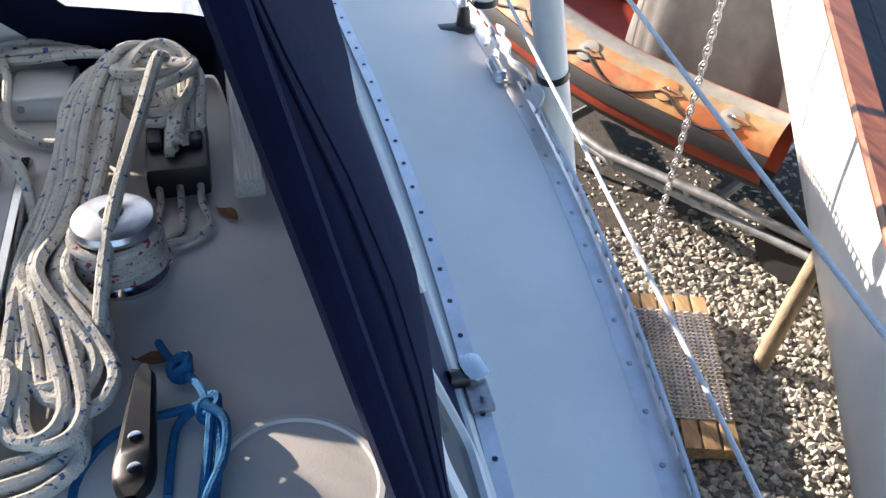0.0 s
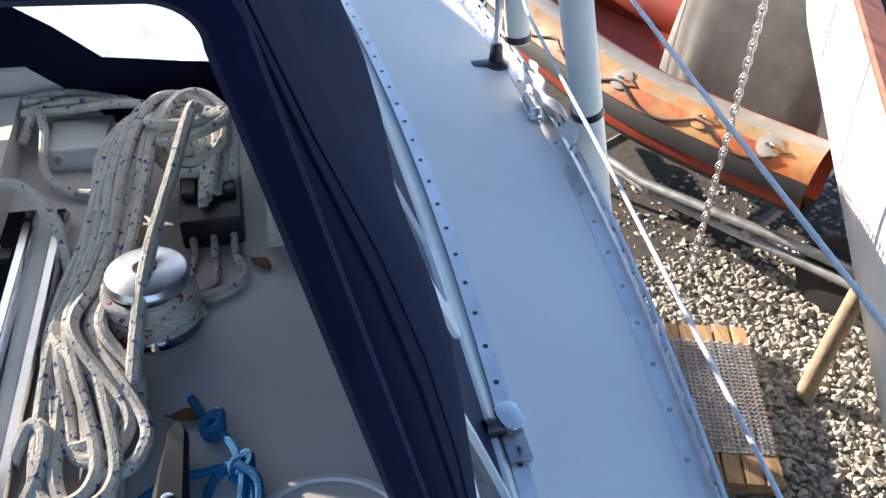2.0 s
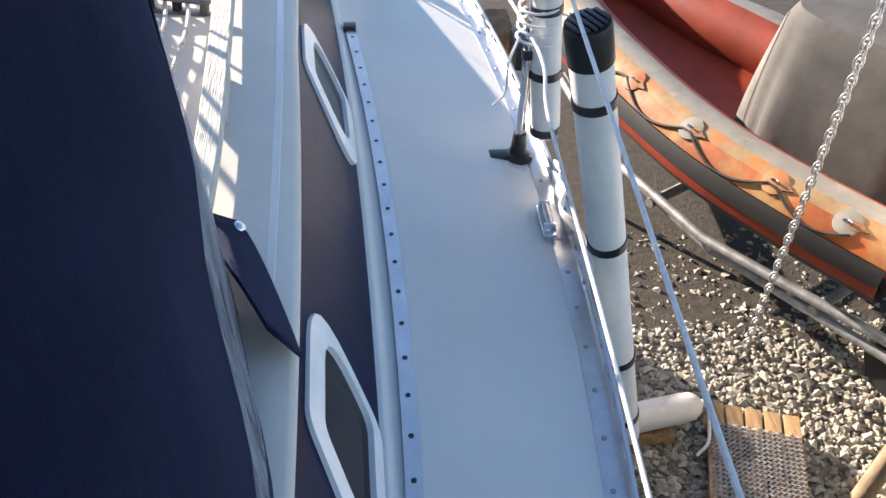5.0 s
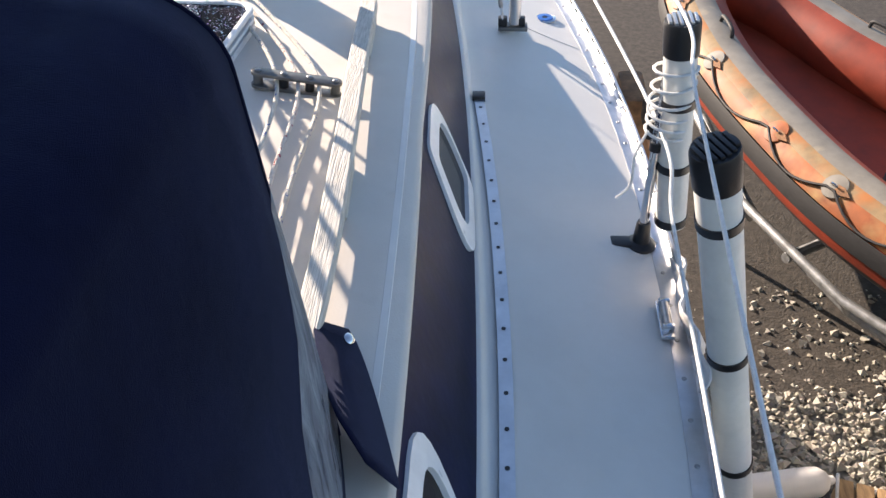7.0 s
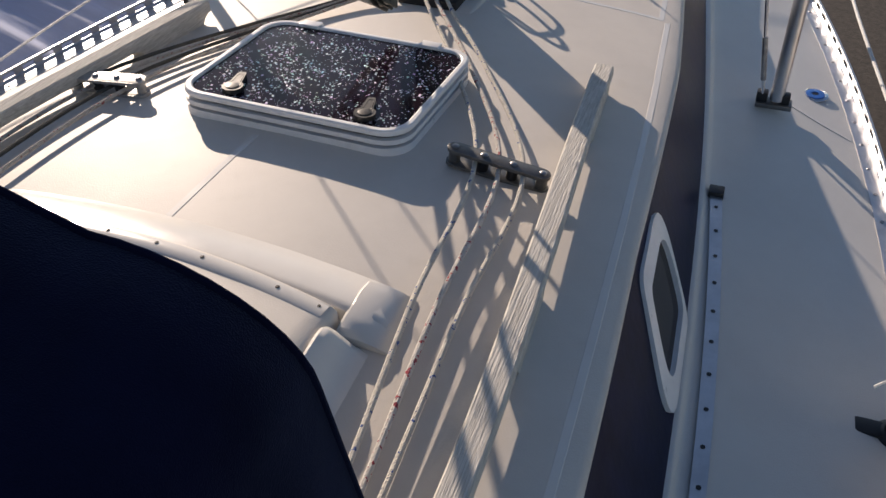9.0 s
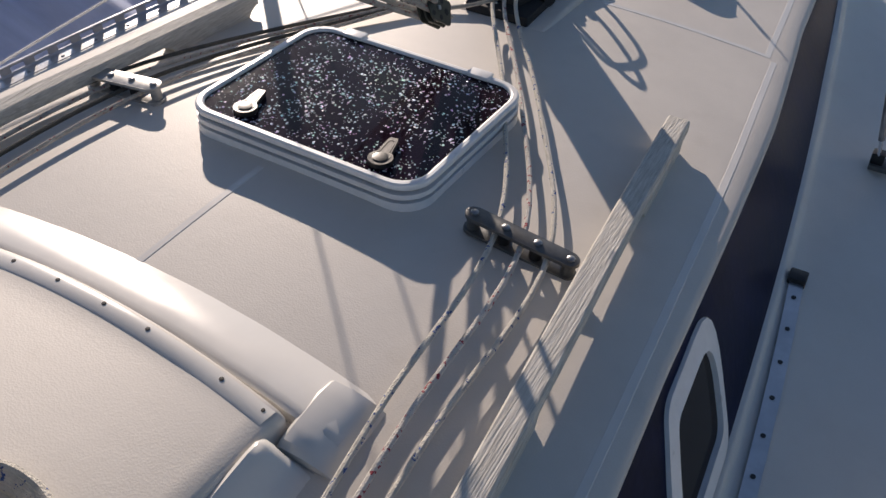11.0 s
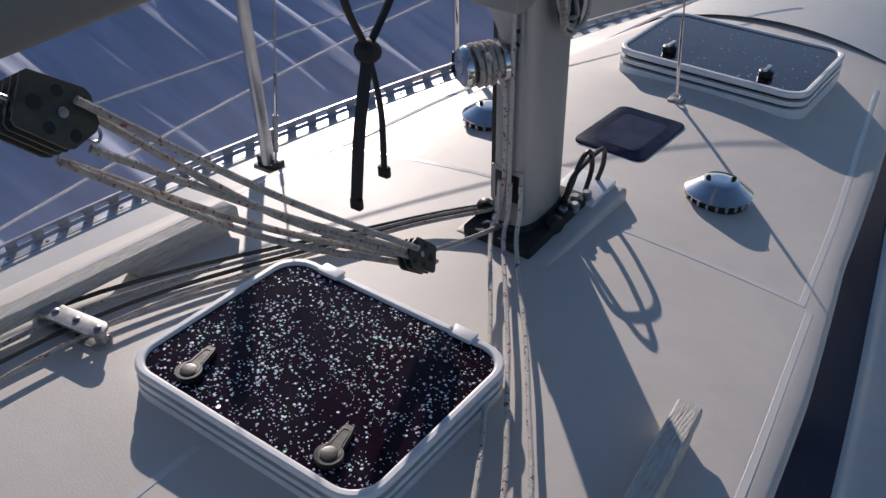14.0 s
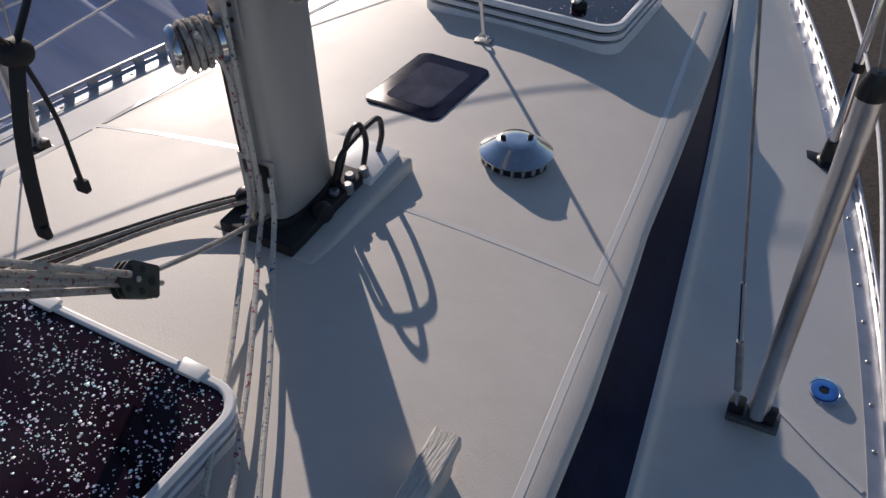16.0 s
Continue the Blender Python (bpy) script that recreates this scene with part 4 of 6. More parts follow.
zr = z_roof(MX, MY)
mpart("plinth", box(0.27, 0.42, 0.05, (0.012, 0.06, zr - 0.012), 0.014, 3), "roof", "cream moulded mast plinth")
mpart("step_plate", box(0.19, 0.29, 0.03, (0, 0, zr + 0.024), 0.006), "rubber", "black mast step plate")
mpart("collar", prism([(x * 1.1, y * 1.08) for x, y in sec], zr + 0.03, zr + 0.055, None, None, 0.004), "rubber")
for x in (-0.020, 0.020):
    mpart("exit_slot", box(0.026, 0.006, 0.075, (x, -0.0975, zr + 0.16), 0.002), "black", "dark halyard exit slot")
mpart("slot_frame", box(0.088, 0.005, 0.10, (0, -0.0965, zr + 0.16), 0.002), "mast")
mpart("luff_groove", box(0.010, 0.004, 8.6, (-0.052, -0.078, zr + 4.4)), "black")
mpart("side_plate", box(0.008, 0.07, 0.10, (-0.059, -0.03, zr + 0.10), 0.003), "steel")
mpart("bracket", box(0.12, 0.07, 0.18, (-0.005, -0.13, 0.98), 0.012), "mast", "gooseneck bracket")
mpart("bracket_plate", prism([(-0.06, 0.18), (-0.06, 0.02), (0.0, -0.10), (0.035, -0.10), (0.035, 0.18)], -0.003, 0.003, None, pose(0.0, -0.103, 0.86, 90, 0, 0)), "alu", "tapered alloy bracket plate")
for z in (0.80, 0.83):
    mpart("rivet", lathe([(0.005, 0.0), (0.005, 0.002), (0.003, 0.003)], 10, rot=pose(0.022, -0.106, z, 90, 0, 0)), "black")
wrot = pose(-0.055, -0.150, 0.750, 0, 0, 0) @ Vector((-0.55, -0.82, 0.0)).to_track_quat("Z", "Y").to_matrix().to_4x4()
mw = mpart("mast_winch", lathe([(0.050, -0.06), (0.050, -0.05), (0.038, -0.045), (0.033, -0.02), (0.036, 0.01), (0.046, 0.02), (0.046, 0.026), (0.040, 0.034), (0.016, 0.036), (0.015, 0.028)], 28, rot=wrot), "chrome", "chrome halyard winch")
o = mpart("winch_rope", tube([(wrot @ Vector((0.043 * math.cos(a), 0.043 * math.sin(a), -0.042 + 0.05 * a / 22)))[:] for a in steps(0, 22, 120)], 0.0065, 7), "rope_grey", "tan rope turns")
mpart("halyard", tube(smooth_path([(-0.02, -0.16, 0.79), (0.002, -0.125, 0.70), (0.005, -0.119, 0.55), (0.0, -0.117, 0.42), (-0.01, -0.125, 0.34)], 8), 0.006, 7), "rope_red")
mpart("halyard", tube(smooth_path([(0.02, -0.125, 1.5), (0.018, -0.119, 1.0), (0.016, -0.117, 0.5), (0.02, -0.125, 0.36)], 8), 0.0055, 7), "rope")
# coils hung on the mast
for k in range(9):
    rng = random.Random(40 + k)
    cx, cz = 0.082 + rng.uniform(-0.01, 0.02), 0.93 + rng.uniform(-0.02, 0.02)
    ry = rng.uniform(0.035, 0.06)
    mpart("halyard_coil", tube(smooth_path([(cx + rng.uniform(-0.01, 0.01), 0.0 + ry * math.cos(a), cz + 0.11 * math.sin(a)) for a in steps(0, 2 * math.pi, 10)], 4), 0.0055, 6), "rope_dark" if k % 2 else "rope_grey")
# cables and deck plug beside the mast
for k, (y0, y1, h) in enumerate(((0.085, 0.17, 0.15), (0.06, 0.235, 0.125))):
    mpart("cable", tube(smooth_path([(0.055, y0, zr + 0.03), (0.072, y0 + 0.005, zr + h * 0.6), (0.080, y0 + 0.03, zr + h), (0.085, y1 - 0.02, zr + h + 0.01), (0.082, y1 + 0.005, zr + h * 0.65), (0.07, y1, zr + 0.02)], 8), 0.0068, 8), "black", "black cable loop")
mpart("deck_plug", box(0.12, 0.13, 0.016, (0.055, 0.195, zr + 0.020), 0.003), "frame_white", "pale cable gland plate")
for k in range(4):
    mpart("deck_socket", lathe([(0.013, 0), (0.013, 0.02), (0.009, 0.024)], 12, (0.075 + 0.016 * (k % 2), 0.045 + 0.032 * k, zr + 0.026)), "steel")
mpart("foot_block", lathe([(0.022, -0.012), (0.026, 0.0), (0.022, 0.012)], 16, rot=pose(-0.085, -0.06, zr + 0.045, 90, 0, 40)), "black")
mpart("foot_block", lathe([(0.022, -0.012), (0.026, 0.0), (0.022, 0.012)], 16, rot=pose(0.09, -0.02, zr + 0.04, 90, 0, 70)), "black")
mpart("foot_ring", tube([(-0.035 + 0.022 * math.cos(a), -0.115, zr + 0.03 + 0.022 * math.sin(a)) for a in steps(0, 2 * math.pi, 16)], 0.004, 6), "steel")

# kicker tackle
b1, b2 = Vector((-1.222, -0.53, 0.992)), Vector((-1.0, 0.03, 0.47))
dirv = (b2 - b1).normalized()


def tackle_block(name, at, d, scale, label, cheeks):
    ax = Vector((0.93, 0.38, 0.12))
    ax = (ax - d * ax.dot(d)).normalized()
    az = ax.cross(d)
    m = Matrix.Translation(at) @ Matrix((ax, d, az)).transposed().to_4x4()
    t = thing(name, label, "block", at)
    outl = [(u * scale, v * scale) for u, v in ((-0.056, -0.030), (-0.058, 0.030), (-0.052, 0.036), (0.020, 0.041), (0.030, 0.036), (0.048, 0.004), (0.046, -0.008), (0.024, -0.038), (0.014, -0.041), (-0.050, -0.036))]
    gap = 0.019 * scale
    for k in range(cheeks + 1):
        x = (-cheeks / 2 + k) * gap
        bm = prism(outl, -0.0022, 0.0022, None, m @ pose(x, 0, 0, 90, 0, 90), 0.001)
        ck = part("cheek", bm, "block_olive")
        hang(t, ck)
        if k in (0, cheeks):
            s_ = -1 if k == 0 else 1
            for u, v, r in ((-0.036, 0.0, 0.010), (-0.012, 0.024, 0.008), (-0.012, -0.024, 0.008), (0.022, 0.022, 0.008), (0.022, -0.022, 0.008)):
                hang(t, part("cut_out", lathe([(r * scale, 0.0), (r * scale * 0.9, 0.0006), (r * scale * 0.5, 0.0007)], 14, rot=m @ pose(x + s_ * 0.0022, u * scale, v * scale, 0, 90 * s_, 0)), "rubber"))
            hang(t, part("axle", lathe([(0.007 * scale, 0.0), (0.007 * scale, 0.003), (0.004 * scale, 0.004)], 12, rot=m @ pose(x + s_ * 0.0022, 0, 0, 0, 90 * s_, 0)), "steel"))
    for k in range(cheeks):
        x = (-cheeks / 2 + k + 0.5) * gap
        hang(t, part("sheave", lathe([(0.028 * scale, -0.007), (0.023 * scale, 0), (0.028 * scale, 0.007)], 20, rot=m @ pose(x, 0, 0, 0, 90, 0)), "rubber"))
        wrap = [(m @ Vector((x, -0.030 * scale * math.sin(q), 0.030 * scale * math.cos(q))))[:] for q in steps(0, math.pi, 12)]
        hang(t, part("rope_wrap", tube(wrap, 0.0066, 7), "rope_grey"))
    cb = box(gap * cheeks * 0.9, 0.016 * scale, 0.034 * scale, (0, -0.046 * scale, 0), 0.004)
    bmesh.ops.transform(cb, matrix=m, verts=cb.verts)
    hang(t, part("crown", cb, "block_olive"))
    hang(t, part("becket", tube([(m @ Vector((0, 0.058 * scale + 0.012 * math.cos(q), 0.012 * math.sin(q))))[:] for q in steps(0, 2 * math.pi, 16)], 0.003, 6), "steel"))
    hang(t, part("strap", tube([(m @ Vector(p))[:] for p in ((-0.012, -0.05 * scale, 0), (-0.012, -0.07 * scale, 0), (0.0, -0.080 * scale, 0), (0.012, -0.07 * scale, 0), (0.012, -0.05 * scale, 0))], 0.004, 6), "steel"))
    return m, t


m1, t1 = tackle_block("kicker_block", b1, dirv, 1.18, "black triple kicker block under the boom", 3)
m2, t2 = tackle_block("kicker_block", b2, -dirv, 0.82, "black kicker block shackled to the mast foot", 2)
hang(t1, part("shackle", tube(smooth_path([b1 - dirv * 0.09 + Vector(p) for p in ((0.012, 0, 0), (0.0, -0.03, 0.03), (-0.01, -0.05, 0.08), (0.02, -0.06, 0.15))], 6), 0.005, 7), "chrome", None, "chrome shackle"))
hang(t2, part("shackle", tube(smooth_path([b2[:], (-0.995, 0.20, 0.40), (-0.99, 0.36, 0.345), (-0.987, 0.42, 0.325)], 6), 0.0055, 7), "steel"))
for k, (a, b, sag) in enumerate((((-1.185, -0.505, 1.020), (-0.985, 0.02, 0.500), 0.020), ((-1.192, -0.500, 0.935), (-1.000, 0.02, 0.486), 0.012), ((-1.236, -0.53, 0.918), (-1.024, 0.02, 0.462), 0.022),
                                 ((-1.205, -0.545, 0.930), (-1.020, 0.02, 0.446), 0.035), ((-1.205, -0.510, 1.015), (-0.992, 0.02, 0.472), 0.045))):
    a, b = Vector(a), Vector(b)
    mid = (a + b) / 2 - Vector((0, 0, sag))
    rope("kicker_line", [a[:], mid[:], b[:]], 0.0068, "rope_grey", "pale kicker line with red fleck", group="kicker lines")
# black sail tie hanging from the boom
tie = thing("sail_tie", "black webbing sail tie knotted round the boom", "sail tie", (-1.102, 0.047, 0.894))
for pts in ([(-1.10, 0.05, 0.895), (-1.09, -0.005, 0.76), (-1.093, -0.03, 0.608)], [(-1.105, 0.055, 0.89), (-1.10, 0.075, 0.76), (-1.107, 0.082, 0.618)],
            [(-1.10, 0.045, 0.90), (-1.09, -0.02, 1.02), (-1.085, -0.06, 1.20), (-1.03, -0.06, 1.30)], [(-1.10, 0.052, 0.90), (-1.07, 0.11, 1.02), (-1.05, 0.14, 1.20), (-1.0, 0.14, 1.30)]):
    hang(tie, part("webbing", tube(smooth_path(pts, 6), 0.012, 8, flat=0.35), "rubber"))
hang(tie, part("knot", lathe([(0.004, -0.03), (0.02, -0.02), (0.025, 0.0), (0.02, 0.02), (0.004, 0.03)], 12, (-1.10, 0.048, 0.893), pose(0, 0, 0, 60, 20, 0)), "rubber"))
for p in ((-1.093, -0.03, 0.600), (-1.107, 0.082, 0.61)):
    hang(tie, part("tip", box(0.026, 0.014, 0.026, p, 0.004), "rubber"))

# ---------------------------------------------------------------- deck fittings
def vent(x, y, group="mushroom vents"):
    z = z_roof(x, y)
    v = thing("mushroom_vent", "round stainless mushroom vent on the coachroof", "vent", (x, y, z), group)
    part("skirt", lathe([(0.080, -0.006), (0.080, 0.014), (0.076, 0.018)], 36), "black", v, "black slotted skirt")
    part("dome", lathe([(0.082, 0.020), (0.090, 0.021), (0.091, 0.025), (0.050, 0.054), (0.046, 0.057), (0.0, 0.058)][:5] + [(0.02, 0.0585)], 40), "chrome", v, "polished conical cap")
    for k in range(20):
        a = 2 * math.pi * k / 20
        part("tooth", box(0.006, 0.012, 0.016, (0.082 * math.cos(a), 0.082 * math.sin(a), 0.011), rot=None), "alu", v)
    for a in (0.6, 3.6):
        part("stud", lathe([(0.007, 0.055), (0.007, 0.064), (0.004, 0.067)], 10, (0.034 * math.cos(a), 0.034 * math.sin(a), 0)), "black", v)
    sl = -math.degrees(math.atan(0.088))
    v.rotation_euler = (radians(sl), 0, 0)
    return v


vent(-0.645, 0.935)
vent(-1.395, 0.995)

light = thing("deck_light", "dark flush glass deck light in the coachroof", "deck light", (-0.990, 1.142, z_roof(-0.990, 1.142)))
lm = pose(0, 0, 0, -5, 0, -3)
part("pane", prism(rounded(0.225, 0.325, 0.03), -0.006, 0.003, None, lm, 0.001), "flush_pane", light, "dark pane")
part("inner_pane", prism(rounded(0.145, 0.225, 0.02), 0.003, 0.0034, None, lm), "flush_inner", light)

stay = thing("baby_stay", "wire stay shackled to a deck eye before the mast", "stay", (-0.968, 1.454, z_roof(-0.968, 1.454)))
ez = z_roof(-0.968, 1.454)
hang(stay, part("deck_eye", box(0.05, 0.035, 0.008, (-0.968, 1.454, ez + 0.003), 0.003), "steel"))
hang(stay, part("eye", tube([(-0.968 + 0.014 * math.cos(a), 1.454, ez + 0.012 + 0.016 * math.sin(a)) for a in steps(0, math.pi, 10)], 0.004, 6), "chrome"))
e0, e1 = Vector((-0.968, 1.452, ez + 0.02)), Vector((-0.985, 0.66, 5.2))
hang(stay, part("rigging_screw", tube([e0.lerp(e1, t)[:] for t in (0.0, 0.01, 0.011, 0.04, 0.041, 0.055)], 0.006, 8), "chrome"))
hang(stay, part("wire", tube([e0.lerp(e1, 0.05)[:], e1[:]], 0.0026, 6), "steel"))


def shroud(base, lean, label):
    x, y = base
    z = 0.0
    t = thing("shroud", label, "shroud", (x, y, z), "shrouds")
    s = 1 if x > x_mid(y) else -1
    hang(t, part("chainplate", box(0.108, 0.050, 0.016, (x + 0.022 * s, y, z + 0.004), 0.004), "organiser", None, "dull steel chainplate"))
    for dx in (-0.016, 0.05):
        hang(t, part("chainplate_tang", box(0.034, 0.030, 0.036, (x + dx * s, y, z + 0.026), 0.006), "black"))
    a, b = Vector((x - 0.015 * s, y - 0.01, z + 0.03)), Vector((x - 1.12 * s, y - 0.02, 7.0))
    hang(t, part("rigging_screw", tube([a.lerp(b, f)[:] for f in (0, 0.008)], 0.005, 8), "chrome"))
    hang(t, part("rigging_screw", tube([a.lerp(b, f)[:] for f in (0.008, 0.0095, 0.026, 0.028)], 0.0085, 8), "steel"))
    hang(t, part("rigging_screw", tube([a.lerp(b, f)[:] for f in (0.028, 0.05)], 0.0055, 8), "chrome"))
    hang(t, part("wire", tube([a.lerp(b, 0.03)[:], b[:]], 0.003, 6), "steel"))
    c, d = Vector((x + 0.028 * s, y, z + 0.02)), Vector((x + lean, y + 0.01, 0.82))
    hang(t, part("shroud_tube", tube([c[:], d[:]], 0.0215, 20), "alu", None, "grey plastic shroud tube"))
    e = d + (d - c).normalized() * 0.028
    hang(t, part("tube_cap", tube([(d - (d - c).normalized() * 0.015)[:], d[:], e[:]], 0.0235, 18, taper=lambda f: 1 - 0.45 * (f > 0.9)), "black"))
    hang(t, part("wire", tube([e[:], (x - 0.85 * s, y + 0.05, 7.0)], 0.003, 6), "steel"))
    return t


shroud((0.033, 0.588), 0.03, "wire shroud with grey tube at the side deck")
shroud((-2.02, 0.655), -0.05, "wire shroud with grey tube beyond the mast")

fil = thing("filler_cap", "chrome deck filler with blue cap", "filler cap", (0.182, 0.765, z_deck(0.182, 0.765)))
part("flange", lathe([(0.042, 0.0), (0.042, 0.003), (0.033, 0.006), (0.03, 0.004)], 32), "chrome", fil)
part("cap", lathe([(0.029, 0.003), (0.029, 0.007), (0.024, 0.008), (0.012, 0.008), (0.011, 0.005)], 28), "blue_cap", fil, "blue cap")
part("socket", lathe([(0.010, 0.004), (0.010, 0.0065)], 6), "black", fil)


def stanchion(x, y, h=0.64, label="steel guardrail stanchion in black deck socket"):
    z = z_deck(min(x, 0.5), y) if x > x_mid(y) else z_deck(mirror(x, y), y)
    s = thing("stanchion", label, "stanchion", (x, y, z), "guardrail stanchions")
    part("socket", lathe([(0.042, 0), (0.040, 0.008), (0.024, 0.018), (0.019, 0.075), (0.017, 0.08)], 20), "black", s, "black plastic socket")
    part("toe", box(0.10, 0.045, 0.012, (-0.045 if x > x_mid(y) else 0.045, 0, 0.008), 0.005), "black", s)
    part("pole", lathe([(0.0125, 0.05), (0.0125, h), (0.008, h + 0.006)], 14), "chrome", s, "stainless pole")
    part("wire_eye", lathe([(0.017, 0.31), (0.017, 0.335)], 12), "black", s)
    return s


stanchion(0.400, -0.60)
stanchion(0.045, 1.63)
stanchion(-2.465, -0.36)
stanchion(-1.985, 1.71)
for pts, r, mat, label in (
        ([(0.23, -3.6, 0.605), (0.285, -3.0, 0.609), (0.331, -2.0, 0.620), (0.377, -1.0, 0.636), (0.400, -0.60, 0.642), (0.24, 0.5, 0.642), (0.045, 1.63, 0.64), (-0.5, 3.2, 0.66)], 0.0042, "white_cord", "pale plastic-coated guardrail wire"),
        ([(0.34, -3.2, 0.04), (0.385, -2.5, 0.085), (0.41, -1.64, 0.15), (0.405, -0.9, 0.24), (0.40, -0.60, 0.32), (0.24, 0.5, 0.31), (0.045, 1.63, 0.315), (-0.5, 3.2, 0.33)], 0.0050, "white_cord", "white lower guardrail cord"),
        ([(-2.5, -2.6, 0.62), (-2.465, -0.36, 0.64), (-2.26, 0.7, 0.63), (-1.985, 1.71, 0.64), (-1.4, 3.2, 0.65)], 0.0035, "white_cord", "pale plastic-coated guardrail wire"),
        ([(-2.5, -2.6, 0.31), (-2.465, -0.36, 0.32), (-2.26, 0.7, 0.315), (-1.985, 1.71, 0.32), (-1.4, 3.2, 0.33)], 0.0035, "white_cord", "white lower guardrail cord")):
    solo("guardrail", tube(smooth_path(pts, 10), r, 8), mat, label, "guardrail", "guardrails")

# car on the genoa track
car = thing("genoa_car", "steel genoa car with black plunger on the track", "track car", (x_track(-2.17), -2.17, 0.015))
part("slider", box(0.044, 0.10, 0.016, (0, 0, 0.012), 0.004), "steel", car)
part("cheek", prism(rounded(0.05, 0.06, 0.02), 0.0, 0.006, None, pose(0.0, 0.035, 0.035, 12, 8, 20), 0.002), "chrome", car, "polished cheek plate")
part("plunger", lathe([(0.016, -0.03), (0.019, 0.0), (0.016, 0.012)], 16, (-0.042, 0.02, 0.03), pose(0, 0, 0, 0, -70, 10)), "black", car, "black plunger knob")
part("pin", lathe([(0.007, 0.02), (0.007, 0.034)], 10, (0.004, -0.03, 0)), "steel", car)

# fairlead by the rail
fl = thing("fairlead", "stainless fairlead bolted beside the toe rail", "fairlead", (0.425, -0.905, z_deck(0.42, -0.9)))
part("base", box(0.035, 0.13, 0.012, (0, 0, 0.012), 0.004), "chrome", fl)
part("roller", tube([(0, -0.04, 0.03), (0, 0.04, 0.03)], 0.012, 12), "steel", fl)
for yy in (-0.045, 0.045):
    part("ear", box(0.03, 0.012, 0.03, (0, yy, 0.026), 0.004), "chrome", fl)

# white tubes lashed outside the guardrail
def buoy_tube(name, a, b, r, bands, cap, label):
    a, b = Vector(a), Vector(b)
    d = (a - b).normalized()
    t = thing(name, label, "tube", b)
    hang(t, part("tube", tube([b[:], a[:]], r, 28), "pvc", None, "white weathered plastic tube"))
    for f in bands:
        p = a + (b - a) * f
        hang(t, part("band", tube([(p - d * 0.011)[:], (p - d * 0.009)[:], (p + d * 0.009)[:], (p + d * 0.011)[:]], r * 1.07, 28), "black", None, "black rubber band"))
    rot = Matrix.Translation(a) @ d.to_track_quat("Z", "Y").to_matrix().to_4x4()
    hang(t, part("end_cap", lathe([(r * 1.07, -0.055), (r * 1.08, 0.022), (r * 1.02, 0.03)], 28, rot=rot), "black", None, "black end cap"))
    for k in range(6):
        bmr = box(r * 1.7 * math.sqrt(max(0.05, 1 - ((k - 2.5) / 3.2) ** 2)), r * 0.22, 0.01, (0, (k - 2.5) * r * 0.3, 0.032), 0.003)
        bmesh.ops.transform(bmr, matrix=rot, verts=bmr.verts)
        hang(t, part("cap_rib", bmr, cap))
    return t


buoy_tube("white_tube", (0.392, -1.165, 0.60), (0.72, -1.02, -0.78), 0.044, (0.105, 0.40, 0.72, 0.92), "black", "white plastic tube with black bands outside the rail")
buoy_tube("white_tube", (0.418, -0.60, 0.575), (0.47, -0.60, 0.02), 0.040, (0.33, 0.66, 0.97), "alu", "white plastic tube lashed upright to the stanchion")
lash = thing("lashing", "white cord lashing round stanchion and tube", "lashing", (0.41, -0.60, 0.3))
for k in range(6):
    z = 0.30 + 0.035 * k
    hang(lash, part("turn", tube([(0.41 + 0.052 * math.cos(a) + 0.008, -0.60 + 0.05 * math.sin(a), z + 0.012 * math.sin(a * 0.5 + k)) for a in steps(0, 2 * math.pi, 18)], 0.004, 6), "white_cord"))
hang(lash, part("tail", tube(smooth_path([(0.37, -0.62, 0.32), (0.34, -0.66, 0.27), (0.335, -0.68, 0.20), (0.30, -0.70, 0.17)], 6), 0.004, 6), "white_cord"))

# cloth rag hung over the rail
rows = []
for i, u in enumerate(steps(0, 1, 16)):
    y = -0.72 - 0.42 * u
    row = []
    for j, v in enumerate(steps(0, 1, 10)):
        w = 0.012 * math.sin(9 * u + 5 * v) + 0.010 * math.sin(21 * u + 2.0 * v)
        row.append((0.475 + 0.03 * v + w, y + 0.02 * math.sin(6 * v + 4 * u), z_deck(0.42, y) + 0.075 - 0.28 * v * (0.7 + 0.3 * math.sin(5 * u + 1))))
    rows.append(row)
cl = solo("cloth", loft(rows), "fender", "crumpled white cloth hung outside the toe rail", "cloth")
cl.modifiers.new("thick", "SOLIDIFY").thickness = 0.006

# ---------------------------------------------------------------- under the sprayhood
WX, WY = -0.548, -2.098
wz = z_roof(WX, WY)
winch = thing("coachroof_winch", "chrome self-standing winch wrapped with red-flecked rope", "winch", (WX, WY, wz))
part("drum_base", lathe([(0.066, -0.004), (0.068, 0.008), (0.058, 0.014), (0.050, 0.03), (0.047, 0.06), (0.050, 0.085)], 36), "chrome", winch)
part("drum_top", lathe([(0.050, 0.085), (0.060, 0.092), (0.062, 0.100), (0.058, 0.108), (0.045, 0.113), (0.018, 0.116), (0.016, 0.108)], 40), "satin", winch, "polished drum top with socket")
part("socket", lathe([(0.0155, 0.104), (0.0155, 0.109)], 8), "black", winch)
part("rope_wrap", tube([((0.066 + 0.003 * math.sin(a * 0.9) - 0.004 * a / 31) * math.cos(a), (0.060 + 0.006 * math.sin(a * 0.9)) * math.sin(a), 0.012 + 0.074 * a / 31) for a in steps(0, 31, 260)], 0.0080, 8), "rope_red", winch, "white rope with red fleck")

